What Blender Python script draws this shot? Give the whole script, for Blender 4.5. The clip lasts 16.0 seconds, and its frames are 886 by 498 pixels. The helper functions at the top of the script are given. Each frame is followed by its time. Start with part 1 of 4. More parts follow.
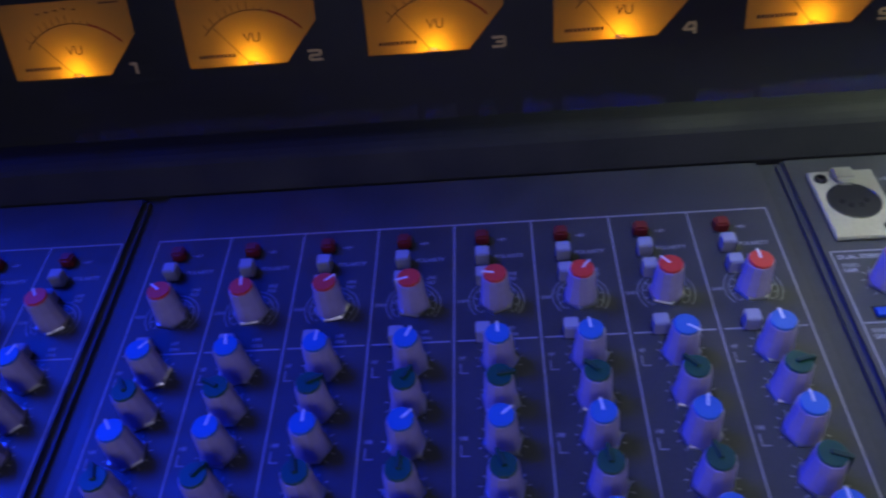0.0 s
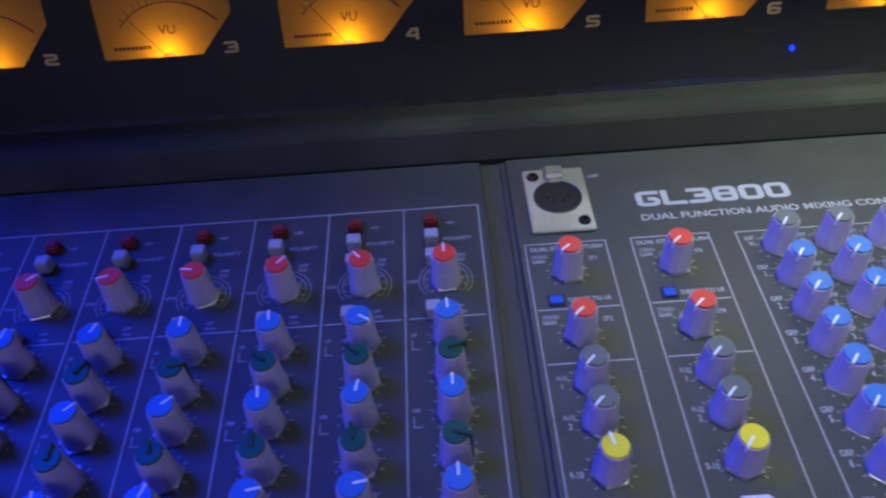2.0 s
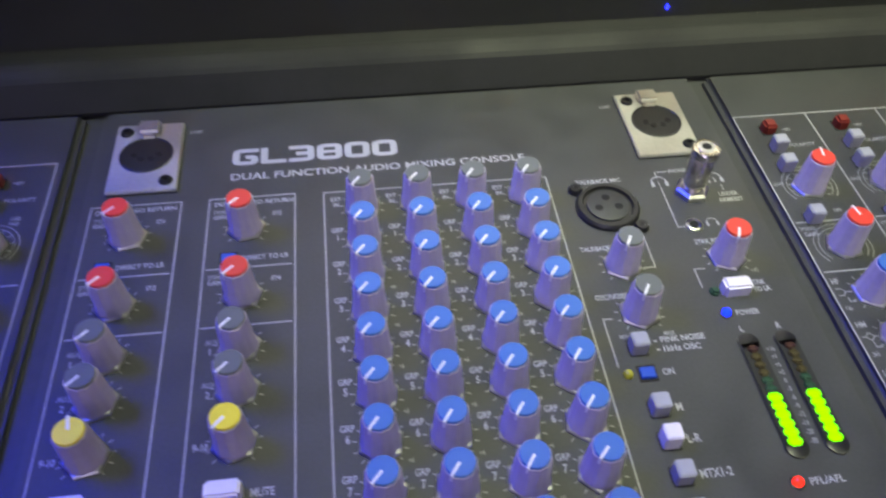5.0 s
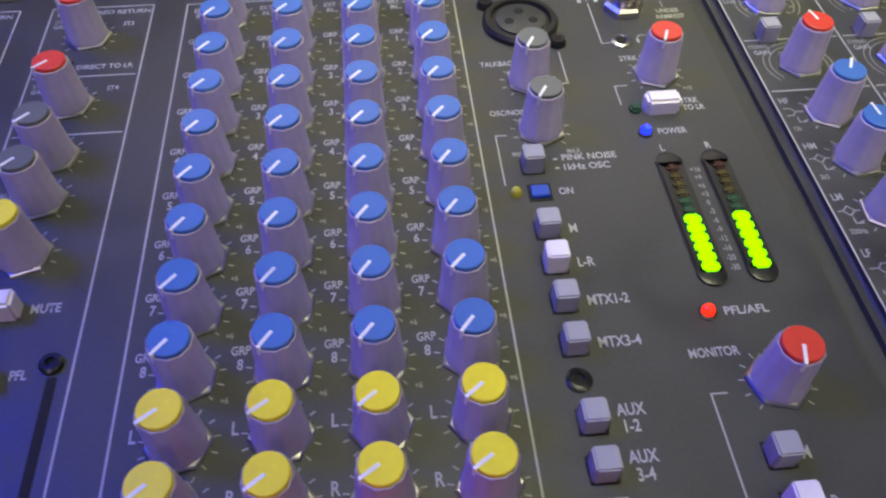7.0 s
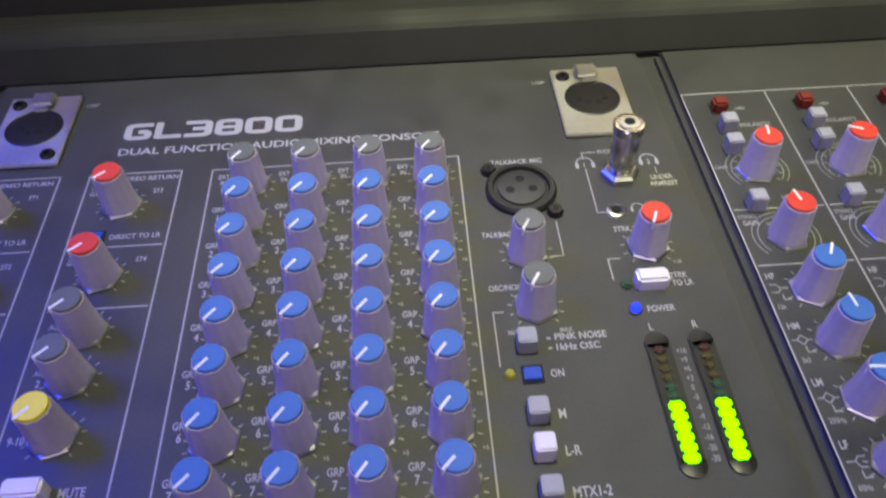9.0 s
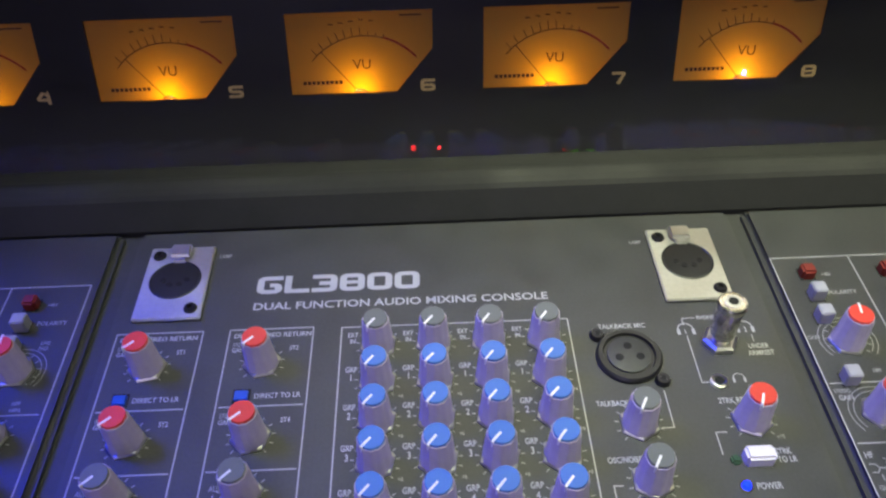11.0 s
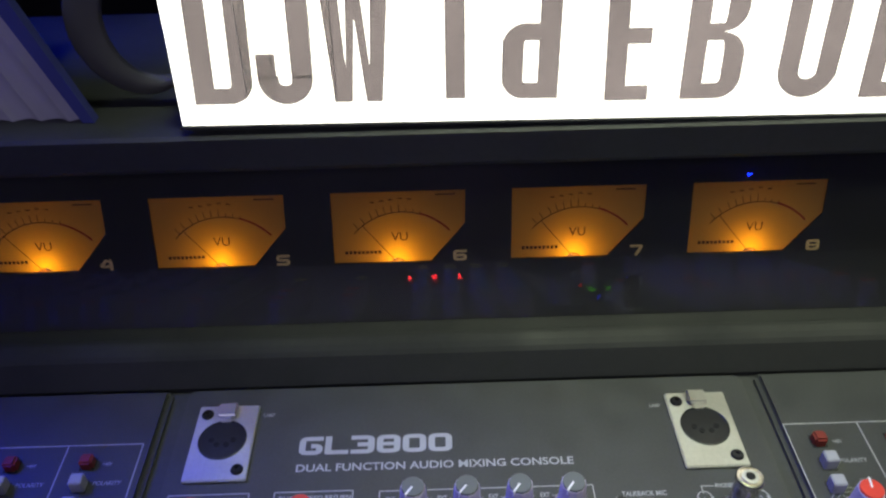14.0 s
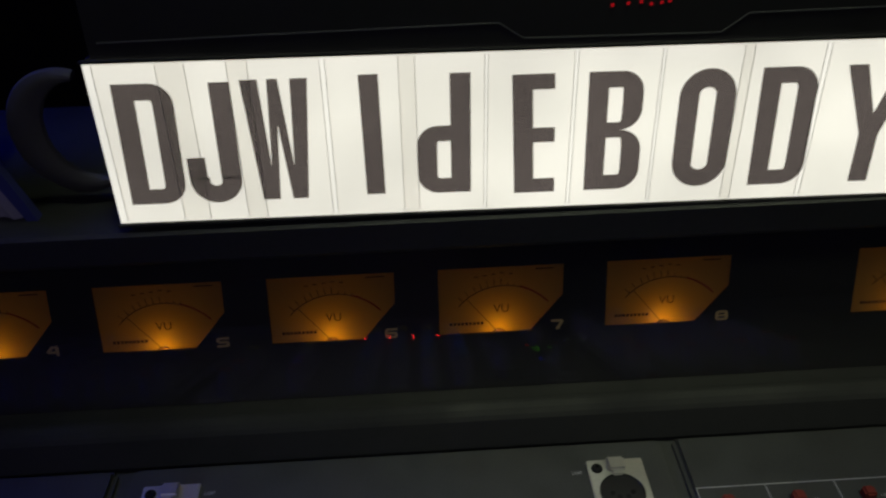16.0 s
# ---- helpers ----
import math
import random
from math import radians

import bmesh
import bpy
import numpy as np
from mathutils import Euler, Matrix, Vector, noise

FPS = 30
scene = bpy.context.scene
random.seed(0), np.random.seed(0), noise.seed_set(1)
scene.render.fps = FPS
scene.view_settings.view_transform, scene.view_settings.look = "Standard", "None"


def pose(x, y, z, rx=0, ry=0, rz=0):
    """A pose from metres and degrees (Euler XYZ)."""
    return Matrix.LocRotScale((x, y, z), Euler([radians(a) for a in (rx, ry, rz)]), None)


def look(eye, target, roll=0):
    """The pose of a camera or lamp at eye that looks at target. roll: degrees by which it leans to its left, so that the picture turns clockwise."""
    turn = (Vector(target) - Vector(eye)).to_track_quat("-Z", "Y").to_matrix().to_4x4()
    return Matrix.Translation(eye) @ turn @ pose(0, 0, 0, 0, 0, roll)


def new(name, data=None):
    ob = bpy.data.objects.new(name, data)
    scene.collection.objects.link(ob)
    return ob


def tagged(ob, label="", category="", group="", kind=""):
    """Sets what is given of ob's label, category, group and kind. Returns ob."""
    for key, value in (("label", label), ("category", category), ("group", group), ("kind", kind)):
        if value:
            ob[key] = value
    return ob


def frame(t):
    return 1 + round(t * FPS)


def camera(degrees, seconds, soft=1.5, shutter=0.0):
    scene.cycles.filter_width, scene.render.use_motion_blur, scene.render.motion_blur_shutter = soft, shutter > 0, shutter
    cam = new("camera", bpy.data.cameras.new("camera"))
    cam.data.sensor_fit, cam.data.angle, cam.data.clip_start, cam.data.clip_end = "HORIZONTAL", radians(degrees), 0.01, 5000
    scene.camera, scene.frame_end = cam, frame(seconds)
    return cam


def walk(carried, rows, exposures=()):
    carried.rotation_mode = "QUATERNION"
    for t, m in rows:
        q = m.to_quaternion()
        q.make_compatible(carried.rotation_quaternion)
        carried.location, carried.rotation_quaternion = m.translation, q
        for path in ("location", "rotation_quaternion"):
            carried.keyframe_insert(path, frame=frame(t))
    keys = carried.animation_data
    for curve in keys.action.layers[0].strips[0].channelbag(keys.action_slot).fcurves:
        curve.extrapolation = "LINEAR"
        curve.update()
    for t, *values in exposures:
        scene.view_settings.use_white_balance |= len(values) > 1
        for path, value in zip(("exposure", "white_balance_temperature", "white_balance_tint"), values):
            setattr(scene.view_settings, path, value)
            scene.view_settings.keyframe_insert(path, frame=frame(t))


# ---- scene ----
cam = camera(58.33, 16.0, soft=2.2, shutter=0.5)
PATH = [
    (0, (-0.21294, -0.24042, 1.13145), (-0.22741, -0.10078, 0.98900), -7.34),
    (0.5, (-0.18565, -0.24567, 1.13056), (-0.19576, -0.10551, 0.98825), -6.71),
    (1, (-0.16459, -0.25454, 1.13068), (-0.17140, -0.11392, 0.98862), -5.80),
    (1.5, (-0.14041, -0.25540, 1.13218), (-0.14425, -0.11456, 0.99023), -4.98),
    (2, (-0.11868, -0.25347, 1.13045), (-0.11964, -0.11274, 0.98833), -4.30),
    (2.5, (-0.09762, -0.25517, 1.12844), (-0.09445, -0.11517, 0.98564), -3.28),
    (3, (-0.07409, -0.25129, 1.12368), (-0.06720, -0.11276, 0.97958), -2.05),
    (3.5, (-0.05127, -0.24862, 1.13295), (-0.03872, -0.11113, 0.98825), -0.00),
    (4, (-0.03423, -0.24567, 1.13163), (-0.01910, -0.10865, 0.98672), 0.84),
    (4.5, (-0.00705, -0.24738, 1.11937), (0.00984, -0.11284, 0.97236), 0.93),
    (5, (0.01312, -0.24708, 1.11297), (0.03214, -0.11589, 0.96321), 1.55),
    (5.2, (0.02037, -0.24833, 1.10573), (0.04042, -0.11849, 0.95493), 2.08),
    (7.3, (0.06788, -0.25842, 1.04981), (0.07759, -0.13358, 0.89386), -0.52),
    (7.5, (0.07364, -0.25896, 1.05860), (0.08090, -0.13300, 0.90342), -1.48),
    (8, (0.07492, -0.25021, 1.06674), (0.08192, -0.12113, 0.91414), -1.83),
    (8.5, (0.06956, -0.24469, 1.07694), (0.07632, -0.11406, 0.92565), -1.70),
    (9, (0.06889, -0.23899, 1.08637), (0.07486, -0.10517, 0.93786), -1.60),
    (9.5, (0.05973, -0.23285, 1.09514), (0.06451, -0.09612, 0.94926), -1.44),
    (10, (0.05334, -0.23053, 1.10515), (0.05569, -0.09014, 0.96272), -1.96),
    (10.2, (0.04813, -0.22566, 1.11258), (0.05144, -0.08638, 0.96909), -1.60),
    (12.5, (0.02761, -0.22084, 1.14754), (0.02712, -0.06987, 1.01637), -1.49),
    (13, (0.02436, -0.22108, 1.15261), (0.02447, -0.06812, 1.02375), -1.41),
    (13.5, (0.02579, -0.21716, 1.16507), (0.02579, -0.06276, 1.03795), -1.61),
    (14, (0.02551, -0.21742, 1.17615), (0.02642, -0.06117, 1.05130), -1.48),
    (14.5, (0.02755, -0.21927, 1.18878), (0.02842, -0.06113, 1.06635), -1.70),
    (15, (0.02976, -0.21918, 1.19955), (0.03100, -0.05944, 1.07920), -1.88),
    (15.5, (0.03713, -0.21920, 1.19794), (0.04085, -0.05824, 1.07928), -1.64),
    (16, (0.04999, -0.22361, 1.20495), (0.05623, -0.06183, 1.08752), -1.63),
]
EXPOSURES = [(0, 0.15, 5950, 3), (1.5, 0.25, 6000, 3), (3.0, 0.35, 6100, 3), (4.0, 0.35, 6250, 5), (5.0, 0.35, 6700, 9), (8.0, 0.2, 7250, 14),
             (10.0, 0.3, 7050, 12), (12.5, 0.08, 6250, 8), (13.5, -0.2, 6200, 8), (14.5, -0.55, 6250, 8), (15.0, -1.3, 6450, 8), (15.5, -2.05, 6400, 8), (16.0, -2.15, 6400, 8)]
walk(cam, [(t, look(eye, target, roll)) for t, eye, target, roll in PATH], EXPOSURES)

# ---- light ----
TOP = 0.90                     # height of the control panel over the floor
MM = 0.001


def lamp(name, kind, eye, target, power, colour, size, spread=180):
    data = bpy.data.lights.new(name, kind)
    data.energy, data.color = power, colour
    if kind == "AREA":
        data.shape, data.size, data.spread = "DISK", size, radians(spread)
    else:
        data.shadow_soft_size = size
    ob = new(name, data)
    ob.matrix_world = look(eye, target)
    return ob


world = bpy.data.worlds.new("world")
scene.world = world
world.use_nodes = True
world.node_tree.nodes["Background"].inputs[0].default_value = (0.10, 0.10, 0.16, 1)
world.node_tree.nodes["Background"].inputs[1].default_value = 0.02
lamp("blue_stage_lamp", "AREA", (-1.25, 0.32, 2.15), (-0.36, -0.09, TOP), 3.5, (0.012, 0.036, 1.0), 1.0, 37)
lamp("violet_stage_lamp", "AREA", (-0.30, -1.10, 1.75), (-0.06, -0.03, TOP), 4.3, (0.58, 0.53, 0.88), 0.5)
# Unseen overhead fill, added to stand in for the sign's spill on the panel.
lamp("white_stage_lamp", "AREA", (0.16, 0.02, 2.35), (0.13, 0.05, TOP), 0.58, (0.92, 1.0, 0.66), 0.30, 25)
# Added fill without a fixture, brightens the right-hand channel strips.
lamp("ceiling_lamp", "AREA", (1.1, -0.6, 2.3), (0.52, -0.04, TOP), 0.75, (0.96, 1.0, 0.70), 0.6, 30)


# ---- materials ----
def material(name, colour, rough=0.5, metal=0.0, vary=0.15, scale=400, bump=0.0, bump_scale=3000, glow=0.0, coat=0.0, trans=0.0):
    m = bpy.data.materials.new(name)
    m.use_nodes = True
    n, l = m.node_tree.nodes, m.node_tree.links
    b = n["Principled BSDF"]
    b.inputs["Roughness"].default_value = rough
    b.inputs["Metallic"].default_value = metal
    b.inputs["Coat Weight"].default_value = coat
    b.inputs["Coat Roughness"].default_value = 0.06
    b.inputs["Transmission Weight"].default_value = trans
    c = (*colour, 1)
    b.inputs["Base Color"].default_value = c
    if vary:
        tc = n.new("ShaderNodeTexCoord")
        fine, wide = n.new("ShaderNodeTexNoise"), n.new("ShaderNodeTexNoise")
        fine.inputs["Scale"].default_value, wide.inputs["Scale"].default_value = scale, scale / 14
        fine.inputs["Detail"].default_value = 4
        info = n.new("ShaderNodeObjectInfo")
        add, add2 = n.new("ShaderNodeMath"), n.new("ShaderNodeMath")
        add.operation = add2.operation = "ADD"
        l.new(tc.outputs["Object"], fine.inputs["Vector"])
        l.new(tc.outputs["Object"], wide.inputs["Vector"])
        l.new(fine.outputs["Fac"], add.inputs[0])
        l.new(wide.outputs["Fac"], add.inputs[1])
        half = n.new("ShaderNodeMath")
        half.operation = "MULTIPLY_ADD"
        half.inputs[1].default_value, half.inputs[2].default_value = 0.3, -0.15
        l.new(info.outputs["Random"], half.inputs[0])
        l.new(add.outputs[0], add2.inputs[0])
        l.new(half.outputs[0], add2.inputs[1])
        ramp = n.new("ShaderNodeMapRange")
        ramp.inputs["From Min"].default_value, ramp.inputs["From Max"].default_value = 0.6, 1.4
        ramp.inputs["To Min"].default_value, ramp.inputs["To Max"].default_value = 1 - vary, 1 + vary
        l.new(add2.outputs[0], ramp.inputs["Value"])
        mix = n.new("ShaderNodeVectorMath")
        mix.operation = "SCALE"
        mix.inputs[0].default_value = colour
        l.new(ramp.outputs[0], mix.inputs["Scale"])
        l.new(mix.outputs[0], b.inputs["Base Color"])
        rr = n.new("ShaderNodeMapRange")
        rr.inputs["From Min"].default_value, rr.inputs["From Max"].default_value = 0.35, 0.65
        rr.inputs["To Min"].default_value, rr.inputs["To Max"].default_value = rough * 0.85, min(1, rough * 1.15)
        l.new(wide.outputs["Fac"], rr.inputs["Value"])
        l.new(rr.outputs[0], b.inputs["Roughness"])
        if bump:
            bn, bt = n.new("ShaderNodeBump"), n.new("ShaderNodeTexNoise")
            bt.inputs["Scale"].default_value = bump_scale
            l.new(tc.outputs["Object"], bt.inputs["Vector"])
            l.new(bt.outputs["Fac"], bn.inputs["Height"])
            bn.inputs["Strength"].default_value, bn.inputs["Distance"].default_value = bump, 0.0002
            l.new(bn.outputs[0], b.inputs["Normal"])
    if glow:
        b.inputs["Emission Color"].default_value = c
        b.inputs["Emission Strength"].default_value = glow
    return m


PANEL = material("panel_paint", (0.040, 0.041, 0.042), 0.42, vary=0.18, scale=900, bump=0.35, bump_scale=2600)
CASE = material("case_plastic", (0.034, 0.035, 0.035), 0.5, vary=0.2, scale=300, bump=0.3, bump_scale=1800)
ACRYLIC = material("black_acrylic", (0.012, 0.012, 0.012), 0.35, vary=0.2, scale=120)
RISER = material("riser_paint", (0.011, 0.011, 0.012), 0.72, vary=0.2, scale=300, bump=0.3, bump_scale=1800)
LINE = material("line_print", (0.33, 0.33, 0.35), 0.6, vary=0.1, scale=2000)
PRINT = material("white_print", (0.36, 0.36, 0.39), 0.6, vary=0.1, scale=2000)
PRINT_DIM = material("grey_print", (0.27, 0.27, 0.29), 0.6, vary=0.2, scale=2000)
KNOB = material("knob_plastic", (0.37, 0.325, 0.49), 0.36, vary=0.08, scale=500, bump=0.15)
RED = material("red_cap", (0.62, 0.045, 0.03), 0.42, vary=0.08)
BLUE = material("blue_cap", (0.045, 0.145, 0.44), 0.38, vary=0.08)
GREEN = material("green_cap", (0.010, 0.075, 0.045), 0.42, vary=0.08)
GREY = material("grey_cap", (0.11, 0.12, 0.12), 0.42, vary=0.08)
YELLOW = material("yellow_cap", (0.78, 0.66, 0.03), 0.42, vary=0.08)
POINT = material("pointer_white", (0.78, 0.78, 0.78), 0.5, vary=0.05)
POINT_DARK = material("pointer_green", (0.008, 0.05, 0.03), 0.5, vary=0.05)
BUTTON = material("button_plastic", (0.31, 0.31, 0.36), 0.45, vary=0.08)
BUTTON_WHITE = material("white_button", (0.72, 0.68, 0.76), 0.4, vary=0.06)
BUTTON_RED = material("red_button", (0.17, 0.016, 0.011), 0.5, vary=0.1)
BUTTON_BLUE = material("blue_button", (0.012, 0.07, 0.42), 0.4, vary=0.1)
SKIRT = material("dull_nut", (0.50, 0.49, 0.48), 0.36, 1.0, vary=0.1)
NICKEL = material("satin_nickel", (0.54, 0.53, 0.51), 0.48, 1.0, vary=0.1, scale=700, bump=0.1)
CHROME = material("bright_nickel", (0.68, 0.64, 0.55), 0.26, 1.0, vary=0.06)
BLACK = material("black_plastic", (0.012, 0.012, 0.013), 0.38, vary=0.2)
HOLE = material("socket_dark", (0.003, 0.003, 0.003), 0.8, vary=0)
SCREW = material("black_screw", (0.03, 0.03, 0.032), 0.3, 0.6, vary=0.1)
LED_BLUE = material("blue_led", (0.003, 0.02, 1.0), 0.2, vary=0, glow=2.8)
LED_RED = material("red_led", (1.0, 0.018, 0.008), 0.2, vary=0, glow=2.2)
LED_DIM = material("dim_red_led", (0.8, 0.01, 0.02), 0.3, vary=0, glow=0.9)
LED_MUTE = material("red_mute_led", (1.0, 0.018, 0.02), 0.2, vary=0, glow=34)
LED_WALL = material("blue_wall_lamp", (0.004, 0.01, 1.0), 0.2, vary=0, glow=150)
LED_GREEN = material("lit_green_led", (0.20, 1.0, 0.0), 0.3, vary=0, glow=1.25)
LED_GREEN_OFF = material("unlit_green_led", (0.01, 0.06, 0.025), 0.5, vary=0.1)
LED_AMBER_OFF = material("unlit_amber_led", (0.05, 0.036, 0.006), 0.5, vary=0.1)
LED_RED_OFF = material("unlit_red_led", (0.04, 0.008, 0.005), 0.5, vary=0.1)
LED_YELLOW = material("dim_yellow_led", (0.35, 0.33, 0.04), 0.2, vary=0.1)
NUMBER = material("number_print", (0.62, 0.43, 0.17), 0.6, vary=0.1)
INK = material("black_ink", (0.05, 0.03, 0.018), 0.7, vary=0)
RED_INK = material("red_ink", (0.25, 0.02, 0.01), 0.7, vary=0)
DOME = material("lamp_dome", (0.95, 0.78, 0.5), 0.12, vary=0, coat=1.0, trans=0.85)
SIGN_CASE = material("sign_case", (0.014, 0.014, 0.014), 0.7, vary=0.1)
WALL = material("wall_paint", (0.05, 0.05, 0.055), 0.8, vary=0.15, scale=8)
FLOOR = material("floor_carpet", (0.03, 0.03, 0.035), 0.9, vary=0.2, scale=60)
WOOD = material("desk_laminate", (0.05, 0.045, 0.04), 0.6, vary=0.2, scale=30)
CLOTH = material("blue_cloth", (0.52, 0.50, 0.58), 0.85, vary=0.12, scale=60)
CLOTH_BLUE = material("blue_hem", (0.06, 0.07, 0.30), 0.85, vary=0.15, scale=60)
PALE = material("pale_plastic", (0.085, 0.083, 0.075), 0.7, vary=0.15, scale=60)
TRACE = material("edge_trim", (0.12, 0.12, 0.12), 0.5, vary=0.1)


def film_material(name, tint, rough=0.2, gloss=0.03, haze=0.0):
    """Clear sheet: lets light through, mirrors a little, and can carry a faint pale veil of painted glare."""
    m = bpy.data.materials.new(name)
    m.use_nodes = True
    n, l = m.node_tree.nodes, m.node_tree.links
    n.remove(n["Principled BSDF"])
    a, b, mix = n.new("ShaderNodeBsdfTransparent"), n.new("ShaderNodeBsdfGlossy"), n.new("ShaderNodeMixShader")
    a.inputs[0].default_value = (*tint, 1)
    b.inputs["Roughness"].default_value = rough
    mix.inputs[0].default_value = gloss
    l.new(a.outputs[0], mix.inputs[1])
    l.new(b.outputs[0], mix.inputs[2])
    last = mix
    if haze:
        grain, rng = n.new("ShaderNodeTexNoise"), n.new("ShaderNodeMapRange")
        grain.inputs["Scale"].default_value, grain.inputs["Detail"].default_value = 45, 6
        rng.inputs["From Min"].default_value, rng.inputs["From Max"].default_value = 0.35, 0.7
        rng.inputs["To Min"].default_value, rng.inputs["To Max"].default_value = haze * 0.7, haze * 1.4
        veil, last = n.new("ShaderNodeBsdfDiffuse"), n.new("ShaderNodeMixShader")
        veil.inputs[0].default_value = (0.75, 0.75, 0.72, 1)
        l.new(grain.outputs["Fac"], rng.inputs["Value"])
        l.new(rng.outputs[0], last.inputs[0])
        l.new(mix.outputs[0], last.inputs[1])
        l.new(veil.outputs[0], last.inputs[2])
    l.new(last.outputs[0], n["Material Output"].inputs[0])
    return m


# Pale diffuse mix in the cover imitates veiling glare over the dark front.
COVER = film_material("dusty_clear_cover", (0.97, 0.97, 0.965), 0.012, 0.035, 0.010)
FILM = film_material("clear_film", (0.98, 0.977, 0.97))
LETTER = film_material("dark_letter_film", (0.112, 0.096, 0.099))


def dial_material():
    """Cream card, lit through from behind."""
    m = bpy.data.materials.new("dial_glow_card")
    m.use_nodes = True
    n, l = m.node_tree.nodes, m.node_tree.links
    n.remove(n["Principled BSDF"])
    a, b, mix = n.new("ShaderNodeBsdfDiffuse"), n.new("ShaderNodeBsdfTranslucent"), n.new("ShaderNodeMixShader")
    a.inputs[0].default_value = (0.32, 0.26, 0.10, 1)
    b.inputs[0].default_value = (0.85, 0.74, 0.30, 1)
    mix.inputs[0].default_value = 0.72
    l.new(a.outputs[0], mix.inputs[1])
    l.new(b.outputs[0], mix.inputs[2])
    l.new(mix.outputs[0], n["Material Output"].inputs[0])
    return m


DIAL_GLOW = dial_material()
WHITE_BOX = material("white_lamp_housing", (0.24, 0.21, 0.15), 0.7, vary=0)


def diffuser_material():
    m = bpy.data.materials.new("glowing_diffuser")
    m.use_nodes = True
    n, l = m.node_tree.nodes, m.node_tree.links
    b = n["Principled BSDF"]
    b.inputs["Base Color"].default_value = (0.8, 0.78, 0.72, 1)
    tc, no, mp = n.new("ShaderNodeTexCoord"), n.new("ShaderNodeTexNoise"), n.new("ShaderNodeMapRange")
    no.inputs["Scale"].default_value = 14
    mp.inputs["From Min"].default_value, mp.inputs["From Max"].default_value = 0.3, 0.7
    mp.inputs["To Min"].default_value, mp.inputs["To Max"].default_value = 3.3, 4.5
    l.new(tc.outputs["Object"], no.inputs["Vector"])
    l.new(no.outputs["Fac"], mp.inputs["Value"])
    l.new(mp.outputs[0], b.inputs["Emission Strength"])
    b.inputs["Emission Color"].default_value = (1.0, 0.955, 0.83, 1)
    return m


DIFFUSER = diffuser_material()


# ---- builders ----
def link(name, bm, mat, smooth=False):
    me = bpy.data.meshes.new(name)
    bmesh.ops.recalc_face_normals(bm, faces=bm.faces)
    bm.to_mesh(me)
    bm.free()
    if smooth:
        me.polygons.foreach_set("use_smooth", [True] * len(me.polygons))
        me.set_sharp_from_angle(angle=radians(30))
    me.materials.append(mat)
    return me


def part(name, bm, mat, parent, label="", at=(0, 0, 0), turn=0, smooth=False):
    me = bm if isinstance(bm, bpy.types.Mesh) else link(name, bm, mat, smooth)
    ob = new(name, me)
    ob.parent = parent
    ob.location = at
    ob.rotation_euler = (0, 0, radians(turn))
    return tagged(ob, label)


def thing(name, at, label, category, group="", kind=""):
    return tagged(place(new(name), at), label, category, group, kind)


def place(ob, at):
    ob.location = at
    return ob


def box(x0, x1, y0, y1, z0, z1, bevel=0.0, bm=None, seg=2):
    """A box from millimetres."""
    out = bm or bmesh.new()
    b = bmesh.new()
    bmesh.ops.create_cube(b, size=1)
    for v in b.verts:
        v.co = Vector(((x0 + x1) / 2 + v.co.x * (x1 - x0), (y0 + y1) / 2 + v.co.y * (y1 - y0), (z0 + z1) / 2 + v.co.z * (z1 - z0))) * MM
    if bevel:
        bmesh.ops.bevel(b, geom=b.edges[:], offset=bevel * MM, segments=seg, affect="EDGES")
    me = bpy.data.meshes.new("tmp")
    b.to_mesh(me)
    b.free()
    out.from_mesh(me)
    bpy.data.meshes.remove(me)
    return out


def lathe(profile, seg=32, bm=None, at=(0, 0), flute=0, depth=0.0):
    """A turned body from (radius, height) in millimetres, closed at both ends."""
    bm = bm or bmesh.new()
    rings = []
    for r, z in profile:
        ring = []
        for k in range(seg):
            a = 2 * math.pi * k / seg
            rr = r
            if flute:
                rr = r * (1 - depth * (0.5 - 0.5 * math.cos(flute * a)))
            ring.append(bm.verts.new(Vector((at[0] + rr * math.cos(a), at[1] + rr * math.sin(a), z)) * MM))
        rings.append(ring)
    for a, b in zip(rings, rings[1:]):
        for k in range(seg):
            bm.faces.new((a[k], a[(k + 1) % seg], b[(k + 1) % seg], b[k]))
    bm.faces.new(rings[0][::-1])
    bm.faces.new(rings[-1])
    return bm


def prism(points, y0, y1, bm=None):
    """A flat outline (x, z) in millimetres, drawn out from y0 to y1."""
    bm = bm or bmesh.new()
    a = [bm.verts.new(Vector((x, y0, z)) * MM) for x, z in points]
    b = [bm.verts.new(Vector((x, y1, z)) * MM) for x, z in points]
    bm.faces.new(a)
    bm.faces.new(b[::-1])
    for k in range(len(points)):
        bm.faces.new((a[k], a[k - 1], b[k - 1], b[k]))
    return bm


def profile_x(points, x0, x1, bm=None):
    """A cross-section (y, z) in millimetres, drawn out from x0 to x1."""
    bm = bm or bmesh.new()
    a = [bm.verts.new(Vector((x0, y, z)) * MM) for y, z in points]
    b = [bm.verts.new(Vector((x1, y, z)) * MM) for y, z in points]
    bm.faces.new(a)
    bm.faces.new(b[::-1])
    for k in range(len(points)):
        bm.faces.new((a[k], a[k - 1], b[k - 1], b[k]))
    return bm


TEXTS = {}


